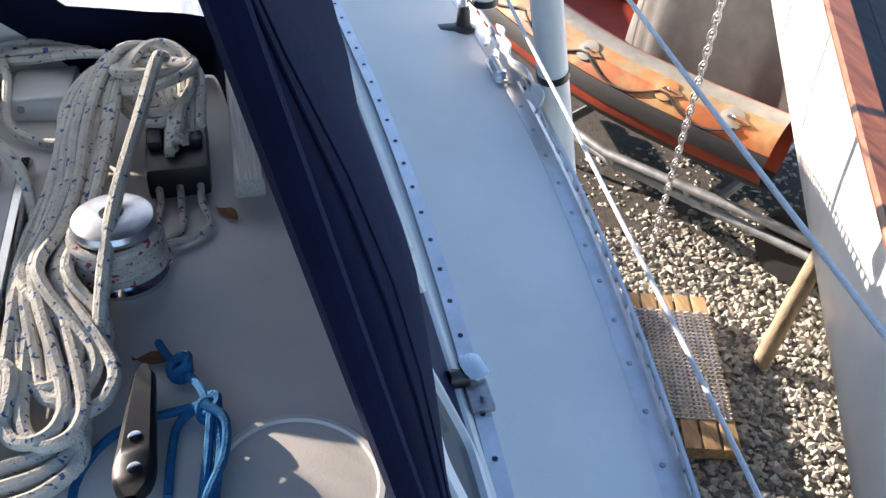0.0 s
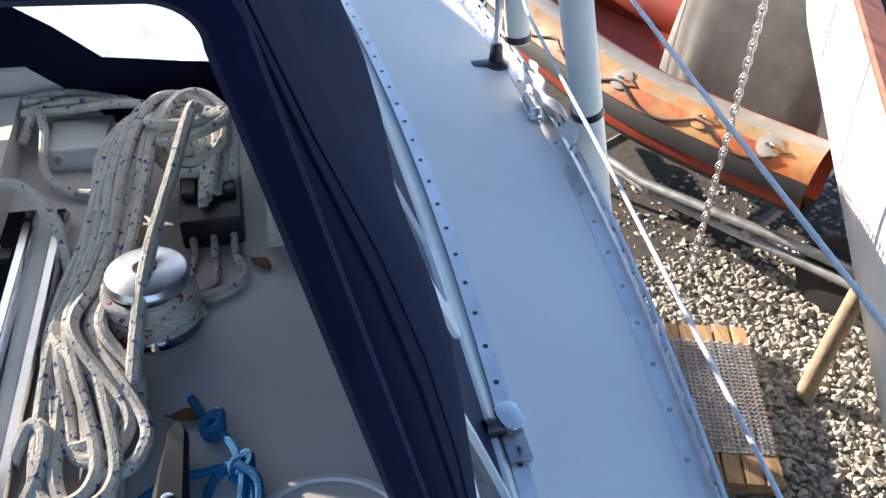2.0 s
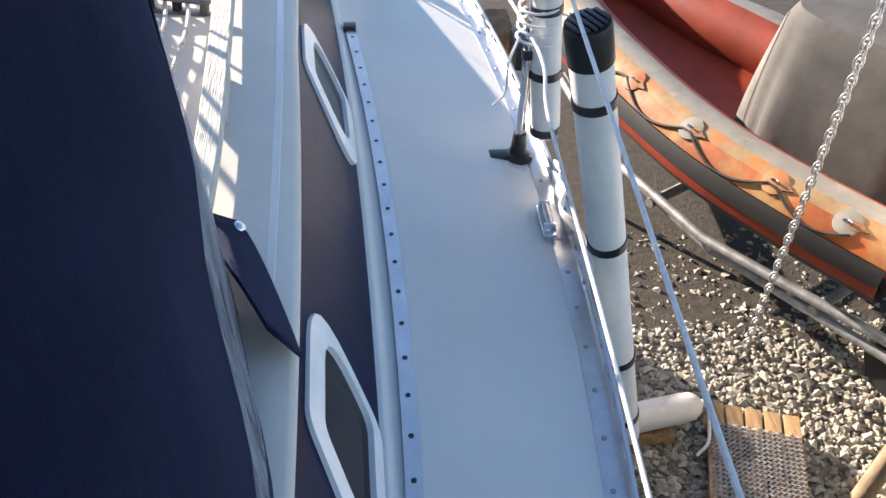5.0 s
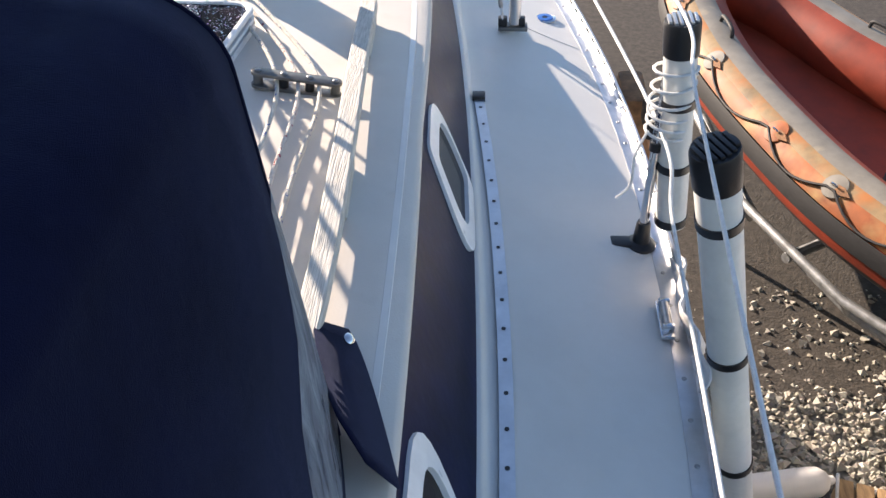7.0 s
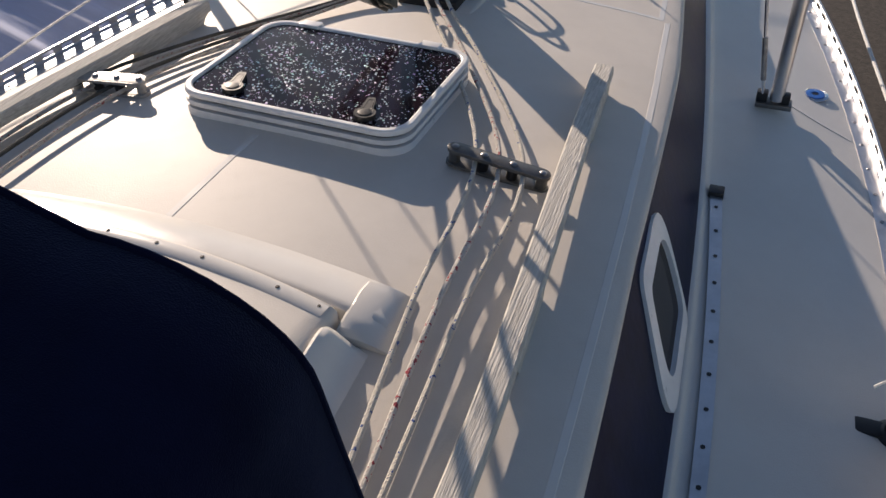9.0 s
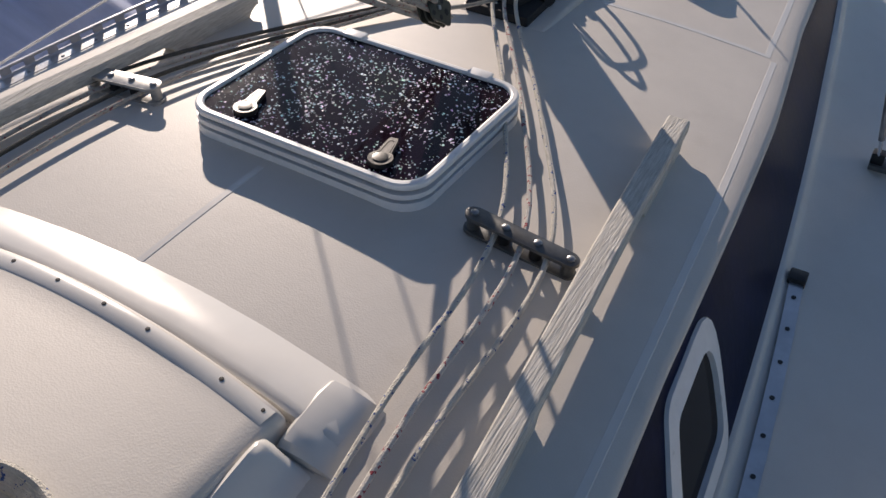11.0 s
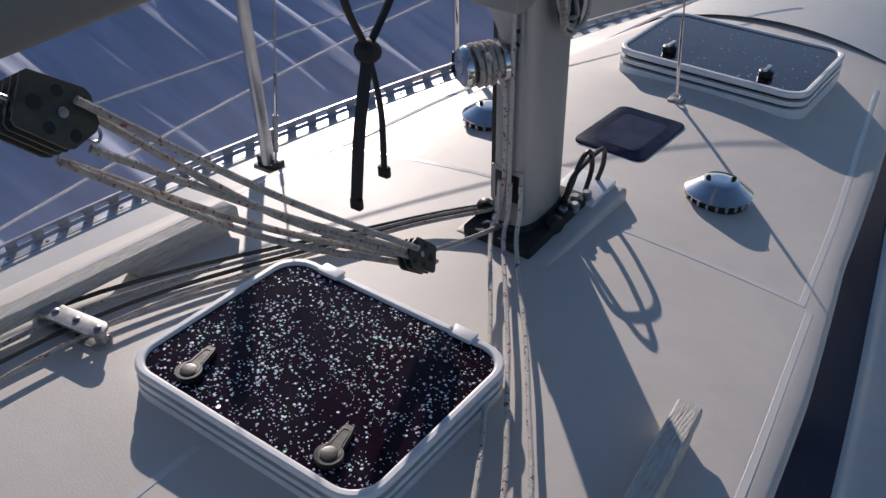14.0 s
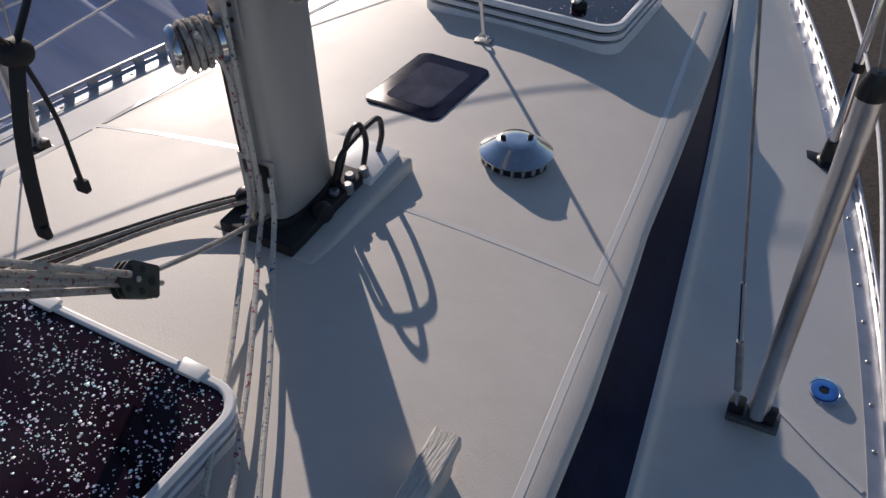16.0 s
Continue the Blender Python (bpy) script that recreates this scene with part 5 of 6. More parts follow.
clutch = thing("rope_clutch", "black triple rope clutch on the coachroof", "rope clutch", (-0.46, -1.82, z_roof(-0.46, -1.82)))
part("body", box(0.105, 0.19, 0.062, (0, 0, 0.031), 0.010), "black", clutch)
for k in range(3):
    part("lever", box(0.024, 0.12, 0.02, (-0.034 + 0.034 * k, 0.02, 0.072), 0.006), "black", clutch)
    part("rope_tail", tube(smooth_path([(-0.034 + 0.034 * k, -0.09, 0.024), (-0.034 + 0.034 * k, -0.13, 0.012), (-0.05 + 0.045 * k, -0.20, 0.008), (-0.09 + 0.02 * k, -0.25, 0.02)], 6), 0.0065, 8), "rope_red" if k < 2 else "rope", clutch)

coil = thing("rope_coil", "hank of white rope with blue fleck on the coachroof", "rope", (-0.56, -2.0, z_roof(-0.56, -2.0)))
rng = random.Random(7)
# the hank: each turn hangs over the clutch, runs aft beside the winch, turns round and comes back
SPINE = [(-0.444, -1.83, 0.075), (-0.444, -1.71, 0.105), (-0.487, -1.63, 0.125), (-0.552, -1.645, 0.125), (-0.597, -1.735, 0.105), (-0.615, -1.85, 0.085), (-0.626, -1.95, 0.065), (-0.646, -2.06, 0.050), (-0.663, -2.16, 0.045)]


def hank_turn(k, up):
    pts = []
    for i, (x, y, h) in enumerate(SPINE):
        f = i / (len(SPINE) - 1)
        spread = 0.013 * (k - 2.5)
        head = 1 - clamp(f / 0.5)
        dx = -spread * (1.0 - 0.2 * head) + (0.020 if up else -0.004) * clamp(f * 2) + rng.uniform(-0.006, 0.006)
        dy = -0.010 * k * head * (1 if i < 4 else 0.4) + rng.uniform(-0.005, 0.005)
        pts.append((x + dx, y + dy, z_roof(x, y) + h + (0.016 if up else 0.0) - 0.008 * (k % 3) + rng.uniform(-0.003, 0.003)))
    return pts


for k in range(6):
    down, back_ = hank_turn(k, False), hank_turn(k, True)
    y_end = -2.30 - 0.030 * ((k * 2) % 5) - rng.uniform(0, 0.03)
    xe = -0.640 + 0.012 * (2.5 - k) + 0.022 * (k % 2)
    turn = [(xe - 0.030, y_end + 0.06, z_roof(xe, y_end) + 0.030), (xe - 0.016, y_end - 0.005, z_roof(xe, y_end) + 0.026), (xe + 0.014, y_end - 0.022, z_roof(xe, y_end) + 0.028),
            (xe + 0.042, y_end, z_roof(xe, y_end) + 0.030), (xe + 0.044, y_end + 0.06, z_roof(xe, y_end) + 0.036)]
    hang(coil, part("loop", tube(smooth_path(down + turn + back_[::-1], 6), 0.0098, 8), "rope"))
# loose turns lying on the head of the hank and on the clutch
for k in range(6):
    cx, cy = -0.492 + rng.uniform(-0.02, 0.025), -1.715 + rng.uniform(-0.03, 0.03)
    ra, rb, tw = 0.040 + 0.006 * k, 0.075 + rng.uniform(-0.015, 0.02), rng.uniform(-0.5, 0.5)
    ring = []
    for a in steps(0, 2 * math.pi * 0.93, 13):
        u, v = ra * math.cos(a), rb * math.sin(a)
        ring.append((cx + u * math.cos(tw) - v * math.sin(tw), cy + u * math.sin(tw) + v * math.cos(tw), z_roof(cx, cy) + 0.095 + 0.008 * k + 0.022 * math.sin(a + 0.7 * k)))
    hang(coil, part("loop", tube(smooth_path(ring, 5), 0.0095, 8), "rope"))
for k in range(3):
    yb = -2.43 - 0.030 * k
    hang(coil, part("loop", tube(smooth_path([(-0.76, yb - 0.05, z_roof(-0.7, yb) + 0.014), (-0.69, yb - 0.035, z_roof(-0.7, yb) + 0.016), (-0.63, yb - 0.015, z_roof(-0.63, yb) + 0.014), (-0.588, yb + 0.030, z_roof(-0.6, yb) + 0.016), (-0.600, yb + 0.09, z_roof(-0.6, yb) + 0.018 + 0.006 * k)], 7), 0.0098, 8), "rope"))
hang(coil, part("loop", tube(smooth_path([(-0.720, -2.36, 0.375), (-0.700, -2.31, 0.392), (-0.678, -2.33, 0.394), (-0.684, -2.40, 0.385), (-0.715, -2.47, 0.372)], 7), 0.0098, 8), "rope"))
# the fall over the winch drum
hang(coil, part("loop", tube(smooth_path([(-0.462, -1.74, 0.52), (-0.472, -1.80, 0.545), (-0.50, -1.93, 0.522), (-0.54, -2.08, 0.478), (-0.560, -2.18, 0.435), (-0.577, -2.30, 0.368)], 8), 0.0112, 8), "rope"))
# ropes over the block and across from the port side
hang(coil, part("loop", tube(smooth_path([(-0.80, -1.60, 0.40), (-0.775, -1.54, 0.435), (-0.755, -1.60, 0.425), (-0.752, -1.69, 0.385), (-0.70, -1.74, 0.372), (-0.64, -1.755, 0.372)], 8), 0.0088, 8), "rope"))
hang(coil, part("loop", tube(smooth_path([(-0.83, -1.78, 0.43), (-0.77, -1.80, 0.435), (-0.715, -1.86, 0.40), (-0.690, -1.95, 0.37), (-0.672, -2.03, 0.362)], 8), 0.0105, 8), "rope"))
for k in range(5):
    hang(coil, part("loop", tube(smooth_path([(-0.80, -1.475 - 0.018 * k, 0.425 + 0.007 * (k % 3)), (-0.72, -1.470 - 0.018 * k, 0.430 + 0.008 * (k % 2)), (-0.64, -1.490 - 0.020 * k, 0.425 + 0.006 * k), (-0.57, -1.56 - 0.014 * k, 0.430 + 0.010 * k)], 8), 0.0085, 8), "rope"))
coil2 = thing("rope_coil", "small coil of dark-flecked rope on the hatch garage", "rope", (-0.83, -1.40, G_TOP))
for k in range(4):
    hang(coil2, part("loop", tube(smooth_path([(-0.84 + (0.085 + 0.006 * k) * math.cos(a), -1.385 + (0.040 + 0.006 * k) * math.sin(a), g_top(-0.84, -1.385) + 0.008 + 0.006 * k) for a in steps(0, 2 * math.pi, 14)], 4), 0.0075, 7), "rope"))

slide = thing("hatch_runner", "polished metal runners of the sliding hatch", "hatch runner", (-0.74, -2.2, z_roof(-0.74, -2.2)))
for x0, x1 in ((-0.762, -0.785), (-0.712, -0.728)):
    rows = [[(x + a, y, z_roof(x, y) + b) for a, b in ((-0.012, 0.0), (-0.012, 0.022), (-0.006, 0.030), (0.006, 0.030), (0.012, 0.022), (0.012, 0.0))] for x, y in ((x0 + (x1 - x0) * t, -1.81 - 0.80 * t) for t in steps(0, 1, 4))]
    bm = loft(rows)
    bm.verts.ensure_lookup_table()
    bm.faces.new(bm.verts[:6])
    hang(slide, part("runner", bm, "chrome"))
hang(slide, part("liner", box(0.03, 0.8, 0.012, (-0.742, -2.21, z_roof(-0.742, -2.2) + 0.005), 0.002), "gel"))
sblock = thing("runner_block", "white moulded block beside the hatch runner", "block", (-0.700, -1.592, z_roof(-0.70, -1.592)))
part("body", loft([[(a * s, b * s2, z) for a, b in ((-0.055, -0.052), (0.050, -0.062), (0.062, 0.060), (-0.050, 0.060))] for s, s2, z in ((0.92, 0.92, -0.01), (1.0, 1.0, 0.042), (0.97, 0.97, 0.049), (0.90, 0.90, 0.052), (0.02, 0.02, 0.053))], True), "gel", sblock, angle=60)
part("screw", lathe([(0.007, 0.0), (0.007, 0.003)], 10, (-0.036, -0.054, 0.028), pose(0, 0, 0, 90, 0, 0)), "steel", sblock)
sh = thing("sliding_hatch", "cream moulded front of the sliding hatch", "sliding hatch", (-1.03, -1.80, 0.36))
hang(sh, part("body", loft([[(x, y, z) for y, z in ((-1.46, 0.36), (-1.46, 0.425), (-1.48, 0.435), (-1.74, 0.43), (-1.77, 0.42), (-1.86, 0.37), (-1.86, 0.33))] for x in (-0.81, -0.82, -0.84, -1.0, -1.24, -1.26)]), "roof", angle=25))
bm = bmesh.new()
bm.faces.new([bm.verts.new((-0.81, y, z)) for y, z in ((-1.46, 0.34), (-1.46, 0.425), (-1.48, 0.435), (-1.74, 0.43), (-1.77, 0.42), (-1.86, 0.37))])
hang(sh, part("side", bm, "roof"))
hang(sh, part("lip", box(0.46, 0.03, 0.03, (-1.02, -1.88, 0.345), 0.004), "black"))

cleat = thing("cleat", "black plastic cleat with blue cord on the coachroof", "cleat", (-0.52, -2.44, z_roof(-0.52, -2.44)))
cm = pose(0, 0, 0, 0, 0, -4)
bmc = bmesh.new()
rows = []
for t in steps(-1, 1, 14):
    w = 0.021 - 0.008 * t if t > -0.6 else 0.0255 * math.sqrt(max(0.02, 1 - ((-0.6 - t) / 0.42) ** 2))
    if t > 0.9:
        w *= math.sqrt(max(0.05, 1 - ((t - 0.9) / 0.105) ** 2))
    rows.append([(a * w, t * 0.105, 0.022 + b) for a, b in ((-1, 0.0), (-1, 0.012), (-0.7, 0.018), (0.7, 0.018), (1, 0.012), (1, 0.0))])
loft(rows, True, bmc)
bmesh.ops.transform(bmc, matrix=cm, verts=bmc.verts)
part("horn", bmc, "black", cleat)
part("pedestal", box(0.03, 0.07, 0.03, (0, -0.02, 0.01), 0.006), "black", cleat)
for yy in (-0.018, -0.066):
    part("screw", lathe([(0.0085, 0.040), (0.0085, 0.0415), (0.007, 0.042)], 14, (-0.003, yy, 0)), "chrome", cleat)
cord = thing("blue_cord", "knotted blue cord looped round the cleat", "cord", (-0.47, -2.45, z_roof(-0.47, -2.45)))
zc0 = z_roof(-0.48, -2.42)
for pts in ([(-0.50, -2.265, 0.008), (-0.485, -2.30, 0.010), (-0.465, -2.335, 0.014), (-0.445, -2.37, 0.02), (-0.432, -2.42, 0.024)],
            [(-0.432, -2.42, 0.022), (-0.44, -2.48, 0.012), (-0.45, -2.55, 0.008), (-0.46, -2.66, 0.006)],
            [(-0.425, -2.42, 0.018), (-0.425, -2.48, 0.012), (-0.435, -2.55, 0.008), (-0.44, -2.66, 0.006)],
            [(-0.44, -2.41, 0.03), (-0.415, -2.44, 0.028), (-0.42, -2.49, 0.018), (-0.45, -2.56, 0.012), (-0.475, -2.66, 0.006)],
            [(-0.445, -2.40, 0.016), (-0.48, -2.40, 0.010), (-0.53, -2.41, 0.012), (-0.575, -2.44, 0.006), (-0.60, -2.50, 0.005), (-0.585, -2.56, 0.005), (-0.53, -2.60, 0.006)],
            [(-0.445, -2.395, 0.012), (-0.475, -2.42, 0.008), (-0.485, -2.47, 0.006), (-0.49, -2.53, 0.006)]):
    hang(cord, part("strand", tube(smooth_path([(x, y, zc0 + h) for x, y, h in pts], 8), 0.0062, 8), "cord_blue"))
for cx, cy in ((-0.470, -2.325), (-0.435, -2.405)):
    for k in range(3):
        hang(cord, part("knot", tube([(cx + 0.013 * math.cos(a + k), cy + (0.013 + 0.002 * k) * math.sin(a + k) + 0.006 * (k - 1), zc0 + 0.016 + 0.008 * math.sin(a * 1.0 + 2 * k)) for a in steps(0, 2 * math.pi, 14)], 0.006, 7), "cord_blue"))
ring_b = bmesh.new()
rows = []
for a in steps(0, 2 * math.pi, 48):
    row = []
    for r, h in ((0.098, -0.003), (0.103, 0.004), (0.110, 0.0045), (0.116, -0.003)):
        x, y = -0.335 + r * math.cos(a), -2.53 + r * math.sin(a)
        row.append((x, y, z_roof(x, y) + h))
    rows.append(row)
loft(rows, False, ring_b)
solo("moulded_ring", ring_b, "gel", "raised round moulding in the coachroof", "moulding")
ring_c = strip([(-0.245, -2.65), (-0.215, -2.55), (-0.21, -2.3), (-0.22, -1.9)], 0.012, 0.002, z_roof)
solo("moulded_edge", ring_c, "gel", "smooth moulded edge line of the coachroof", "moulding")
for x, y, a in ((-0.372, -1.99, 40), (-0.485, -2.30, 80)):
    bm = bmesh.new()
    rows = []
    for t in steps(0, 1, 6):
        w = 0.012 * math.sin(math.pi * (0.08 + 0.9 * t))
        rows.append([(-w, 0.05 * t, 0.006 + 0.006 * t), (0, 0.05 * t, 0.002 + 0.004 * t), (w, 0.05 * t, 0.007 + 0.004 * math.sin(5 * t))])
    loft(rows, False, bm)
    lf = solo("dead_leaf", bm, "leaf", "curled brown dead leaf on the coachroof", "leaf", "dead leaves")
    lf.matrix_world = pose(x, y, z_roof(x, y) + 0.001, 0, 0, a)
    lf.modifiers.new("thick", "SOLIDIFY").thickness = 0.0008

# flap and snap of the hood
flap = bmesh.new()
rows = []
for t in steps(0, 1, 10):
    y = -1.36 - 0.34 * t
    x = -0.285 + 0.125 * t ** 0.8
    w = 0.055 + 0.02 * math.sin(2.5 * t)
    rows.append([(x + 0.012, y, z_roof(x, y) + 0.004), (x - w * 0.5, y - 0.01, z_roof(x, y) + 0.03 + 0.05 * t), (x - w, y - 0.015, z_roof(x, y) + 0.05 + 0.14 * t)])
loft(rows, False, flap)
fo = part("flap", flap, "canvas", None, "loose canvas flap")
hang(hood, fo)
fo.modifiers.new("thick", "SOLIDIFY").thickness = 0.004
sn = part("snap", lathe([(0.011, 0.0), (0.011, 0.003), (0.007, 0.006)], 16, (-0.262, -1.41, z_roof(-0.26, -1.41) + 0.035), pose(0, 0, 0, 10, 35, 0)), "chrome", None, "chrome snap fastener")
hang(hood, sn)

# ---------------------------------------------------------------- yard: tarpaulin-covered boat to port
rng = random.Random(11)
TARP_END = 5.0
rows = []
for i, y in enumerate(steps(-3.5, TARP_END, 260)):
    row = []
    for j, t in enumerate(steps(0, 1, 30)):
        x = -2.72 - 4.4 * t
        bend = 0.03 * max(0.0, y - 0.5) ** 2
        z = -0.55 + 1.62 * t ** 0.97
        fold = 0.016 * math.sin(7.0 * y + 5 * t + 2 * math.sin(1.7 * y)) * (1 - 0.5 * t) + 0.016 * math.sin(19 * y - 9 * t + 1.5 * math.sin(3.1 * y)) + 0.007 * math.sin(41 * y + 6 * t)
        row.append((x + bend * (1 - t) * 0.9 + fold * 0.5, y, z + fold))
    rows.append(row)
tarp_boat = thing("covered_boat", "boat under a pale blue tarpaulin beside the yacht", "covered boat", (-4.2, 1.5, GROUND))
tb = part("tarpaulin", loft(rows), "tarp", None, "wrinkled pale blue tarpaulin")
skirt_rows = [[r[0], (r[0][0] - 0.05, r[0][1], -1.2), (r[0][0] - 0.5, r[0][1], -1.9), (r[0][0] - 1.2, r[0][1], GROUND)] for r in rows[::13]]
tk = part("hull", loft(skirt_rows), "hull", None, "white hull under the cover")
back = part("tarpaulin_far_side", loft([[r[-1], (r[-1][0] - 2.4, r[-1][1], -0.5), (r[-1][0] - 2.2, r[-1][1], GROUND)] for r in rows[::13]]), "tarp")
seam = part("seam", tube([(-3.05 + 0.027 * max(0, y - 0.5) ** 2, y, -0.36) for y in steps(-3.4, TARP_END - 0.1, 40)], 0.006, 6), "white_cord")
hang(tarp_boat, tb, tk, back, seam)

# ---------------------------------------------------------------- yard: neighbouring boat to starboard
nb = thing("neighbour_boat", "white wooden boat with varnished rail on shore", "boat", (2.6, -1.2, GROUND))
ND = Vector((0.42, 0.907, 0)).normalized()
NP = Vector((ND.y, -ND.x, 0))
N0 = Vector((1.93, -0.40, 0))
rows, cap_rows, deck_r = [], [], []
for s in steps(-4.5, 1.9, 40):
    f = clamp((s + 4.5) / 2.0)
    e = clamp((1.9 - s) / 0.5)
    push = 0.5 * (1 - f) ** 2
    sheer = 0.02 * (s + 1.0)
    p = N0 + ND * s + NP * push
    row = []
    for d, z in ((0.0, -0.22), (0.012, -0.26), (0.015, -0.5), (0.03, -0.75), (0.085, -0.95), (0.205, -1.2), (0.38, -1.5), (0.62, -1.8), (1.0, -2.1), (1.3, GROUND)):
        q = p + NP * (d + (0.0 if z > -1 else 0.0))
        row.append((q.x, q.y, z + sheer * clamp((z + 2.5) / 2.3)))
    rows.append(row)
    cap_rows.append([((p + NP * a).x, (p + NP * a).y, b + sheer) for a, b in ((-0.025, -0.225), (-0.03, -0.205), (-0.02, -0.19), (0.06, -0.185), (0.072, -0.20), (0.07, -0.26))])
    deck_r.append([((p + NP * a).x, (p + NP * a).y, -0.26 + sheer + 0.03 * math.sin(math.pi * a / 2.2)) for a in steps(0.06, 2.2, 8)])
bm = loft(rows)
ed = [v for v in bm.verts if (v.co - Vector((0, 0, v.co.z)) - (N0 + ND * 1.9)).dot(ND) > -0.01]
h1 = part("hull_side", bm, "hull", None, "white painted hull side with chips")
endw = bmesh.new()
p = N0 + ND * 1.9
endw.faces.new([endw.verts.new(q) for q in rows[-1]] + [endw.verts.new(((p + NP * 2.2).x, (p + NP * 2.2).y, z)) for z in (GROUND, -0.2)])
h4 = part("transom", endw, "hull")
h2 = part("rail_cap", loft(cap_rows), "varnish", None, "varnished reddish wooden rail")
h3 = part("plank_deck", loft(deck_r), "plank", None, "dark grey planked deck")
hang(nb, h1, h2, h3, h4)
for k in range(6):
    pts = [N0 + NP * (0.16 + 0.09 * k) + ND * s for s in steps(-3.5, 1.85, 20)]
    hang(nb, part("plank_seam", tube([(q.x, q.y, -0.225 + 0.02 * ((q - N0).dot(ND) + 1.0)) for q in pts], 0.004, 5), "black"))
fx = N0 + ND * 0.35 + NP * 0.13
hang(nb, part("deck_fitting", box(0.05, 0.11, 0.06, (fx.x, fx.y, -0.20), 0.012), "alu"))

post = thing("prop_post", "round wooden prop leaning against the neighbouring hull", "prop", (2.395, -0.205, GROUND))
hang(post, part("post", tube([(2.395, -0.205, GROUND), (2.54, -0.115, -2.15), (2.74, 0.0, -1.68)], 0.05, 16), "post"))

# ---------------------------------------------------------------- yard: inflatable on a trailer
rib = thing("inflatable_boat", "orange and grey inflatable boat on a trailer", "inflatable boat", (2.0, 2.6, -1.75))
near = smooth_path([(1.55, 4.35, -1.40), (1.46, 3.85, -1.46), (1.55, 3.05, -1.53), (1.77, 2.25, -1.57), (2.02, 1.62, -1.60), (2.36, 1.08, -1.62), (2.72, 0.62, -1.64)], 10)
far = smooth_path([(1.55, 4.35, -1.40), (1.80, 4.30, -1.44), (2.2, 3.95, -1.52), (2.55, 3.35, -1.57), (2.95, 2.75, -1.60), (3.2, 2.3, -1.62)], 10)


def rib_tube(path, r, sel):
    """Bands of a tube between two angles, so that each fabric is its own mesh."""
    rows = []
    n = len(path)
    for i, q in enumerate(path):
        d = (path[min(i + 1, n - 1)] - path[max(i - 1, 0)]).normalized()
        side = d.cross(Vector((0, 0, 1))).normalized()
        up = side.cross(d)
        row = []
        a0, a1, k, lift = sel
        for a in steps(a0, a1, k):
            row.append((q + side * ((r + lift) * math.cos(radians(a))) + up * ((r + lift) * math.sin(radians(a))))[:])
        rows.append(row)
    return loft(rows)


R_TUBE = 0.235
for nm, path, flip in (("near", near, 1), ("far", far, -1)):
    sgn = flip
    # angles run from the outboard side (180 near the yacht) over the top
    bands = [("grey_top", 72, 108, "grey_fabric"), ("tan_band", 108, 128, "tan"), ("tube_side", 128, 158, "orange"), ("inner_side", -60, 72, "orange_red"), ("rubbing_strake", 158, 184, "rubber"), ("lower_band", 184, 208, "orange_red"), ("underside", 208, 300, "rubber")]
    for bn, a0, a1, mat in bands:
        if sgn > 0:
            a0, a1 = 180 - a1, 180 - a0
        lift = 0.018 if bn == "rubbing_strake" else 0.0
        # which side is outboard
        hang(rib, part(bn, rib_tube(path, R_TUBE, (a0 + (0 if sgn > 0 else 0), a1, 10, lift)), mat))
for k, f in enumerate((0.20, 0.36, 0.52, 0.66, 0.80, 0.93)):
    i = int(f * (len(near) - 1))
    q = near[i]
    d = (near[i + 1] - near[i - 1]).normalized() if i + 1 < len(near) else (near[i] - near[i - 1]).normalized()
    side = d.cross(Vector((0, 0, 1))).normalized()
    up = side.cross(d)
    a = radians(52)
    nrm = side * math.cos(a) + up * math.sin(a)
    rot = Matrix.Translation(q + nrm * (R_TUBE + 0.001)) @ nrm.to_track_quat("Z", "Y").to_matrix().to_4x4()
    pt = part("patch", lathe([(0.075, -0.006), (0.073, 0.004), (0.03, 0.010), (0.012, 0.012)], 24, rot=rot), "grey_fabric" if k % 2 else "orange", None, "round rope patch")
    hang(rib, pt)
    tab = prism([(0.0, -0.018), (0.06, -0.026), (0.12, 0.0), (0.06, 0.026), (0.0, 0.018)], 0.002, 0.012, None, Matrix.Translation(q + nrm * R_TUBE) @ Matrix((d, nrm.cross(d), nrm)).transposed().to_4x4())
    hang(rib, part("tab", tab, "rust", None, "stiff rope tab"))
    hang(rib, part("patch_ring", tube([(rot @ Vector((0.025 * math.cos(b), 0, 0.012 + 0.02 * math.sin(b))))[:] for b in steps(0, math.pi, 8)], 0.006, 6), "chrome"))
grab = []
for f in steps(0.2, 0.93, 48):
    x = f * (len(near) - 1)
    i = int(x)
    q = near[i].lerp(near[min(i + 1, len(near) - 1)], x - i)
    d = (near[min(i + 1, len(near) - 1)] - near[max(i - 1, 0)]).normalized()
    side = d.cross(Vector((0, 0, 1))).normalized()
    up = side.cross(d)
    ph = ((f - 0.2) / 0.15) % 1.0
    a = radians(50 - 26 * math.sin(math.pi * ph))
    grab.append((q + (side * math.cos(a) + up * math.sin(a)) * (R_TUBE + 0.012))[:])
hang(rib, part("grab_line", tube(grab, 0.008, 6), "rubber", None, "dark grab line"))
for path, f in ((near, 0.3), (far, 0.62)):
    i = int(f * (len(path) - 1))
    q = path[i] + Vector((0.03, 0.02, R_TUBE))
    d = (path[i + 1] - path[i - 1]).normalized()
    hang(rib, part("grab_handle", tube(smooth_path([(q - d * 0.11)[:], (q - d * 0.08 + Vector((0, 0, 0.05)))[:], (q + d * 0.08 + Vector((0, 0, 0.05)))[:], (q + d * 0.11)[:]], 6), 0.014, 8), "rubber", None, "black grab handle"))
fl_rows = []
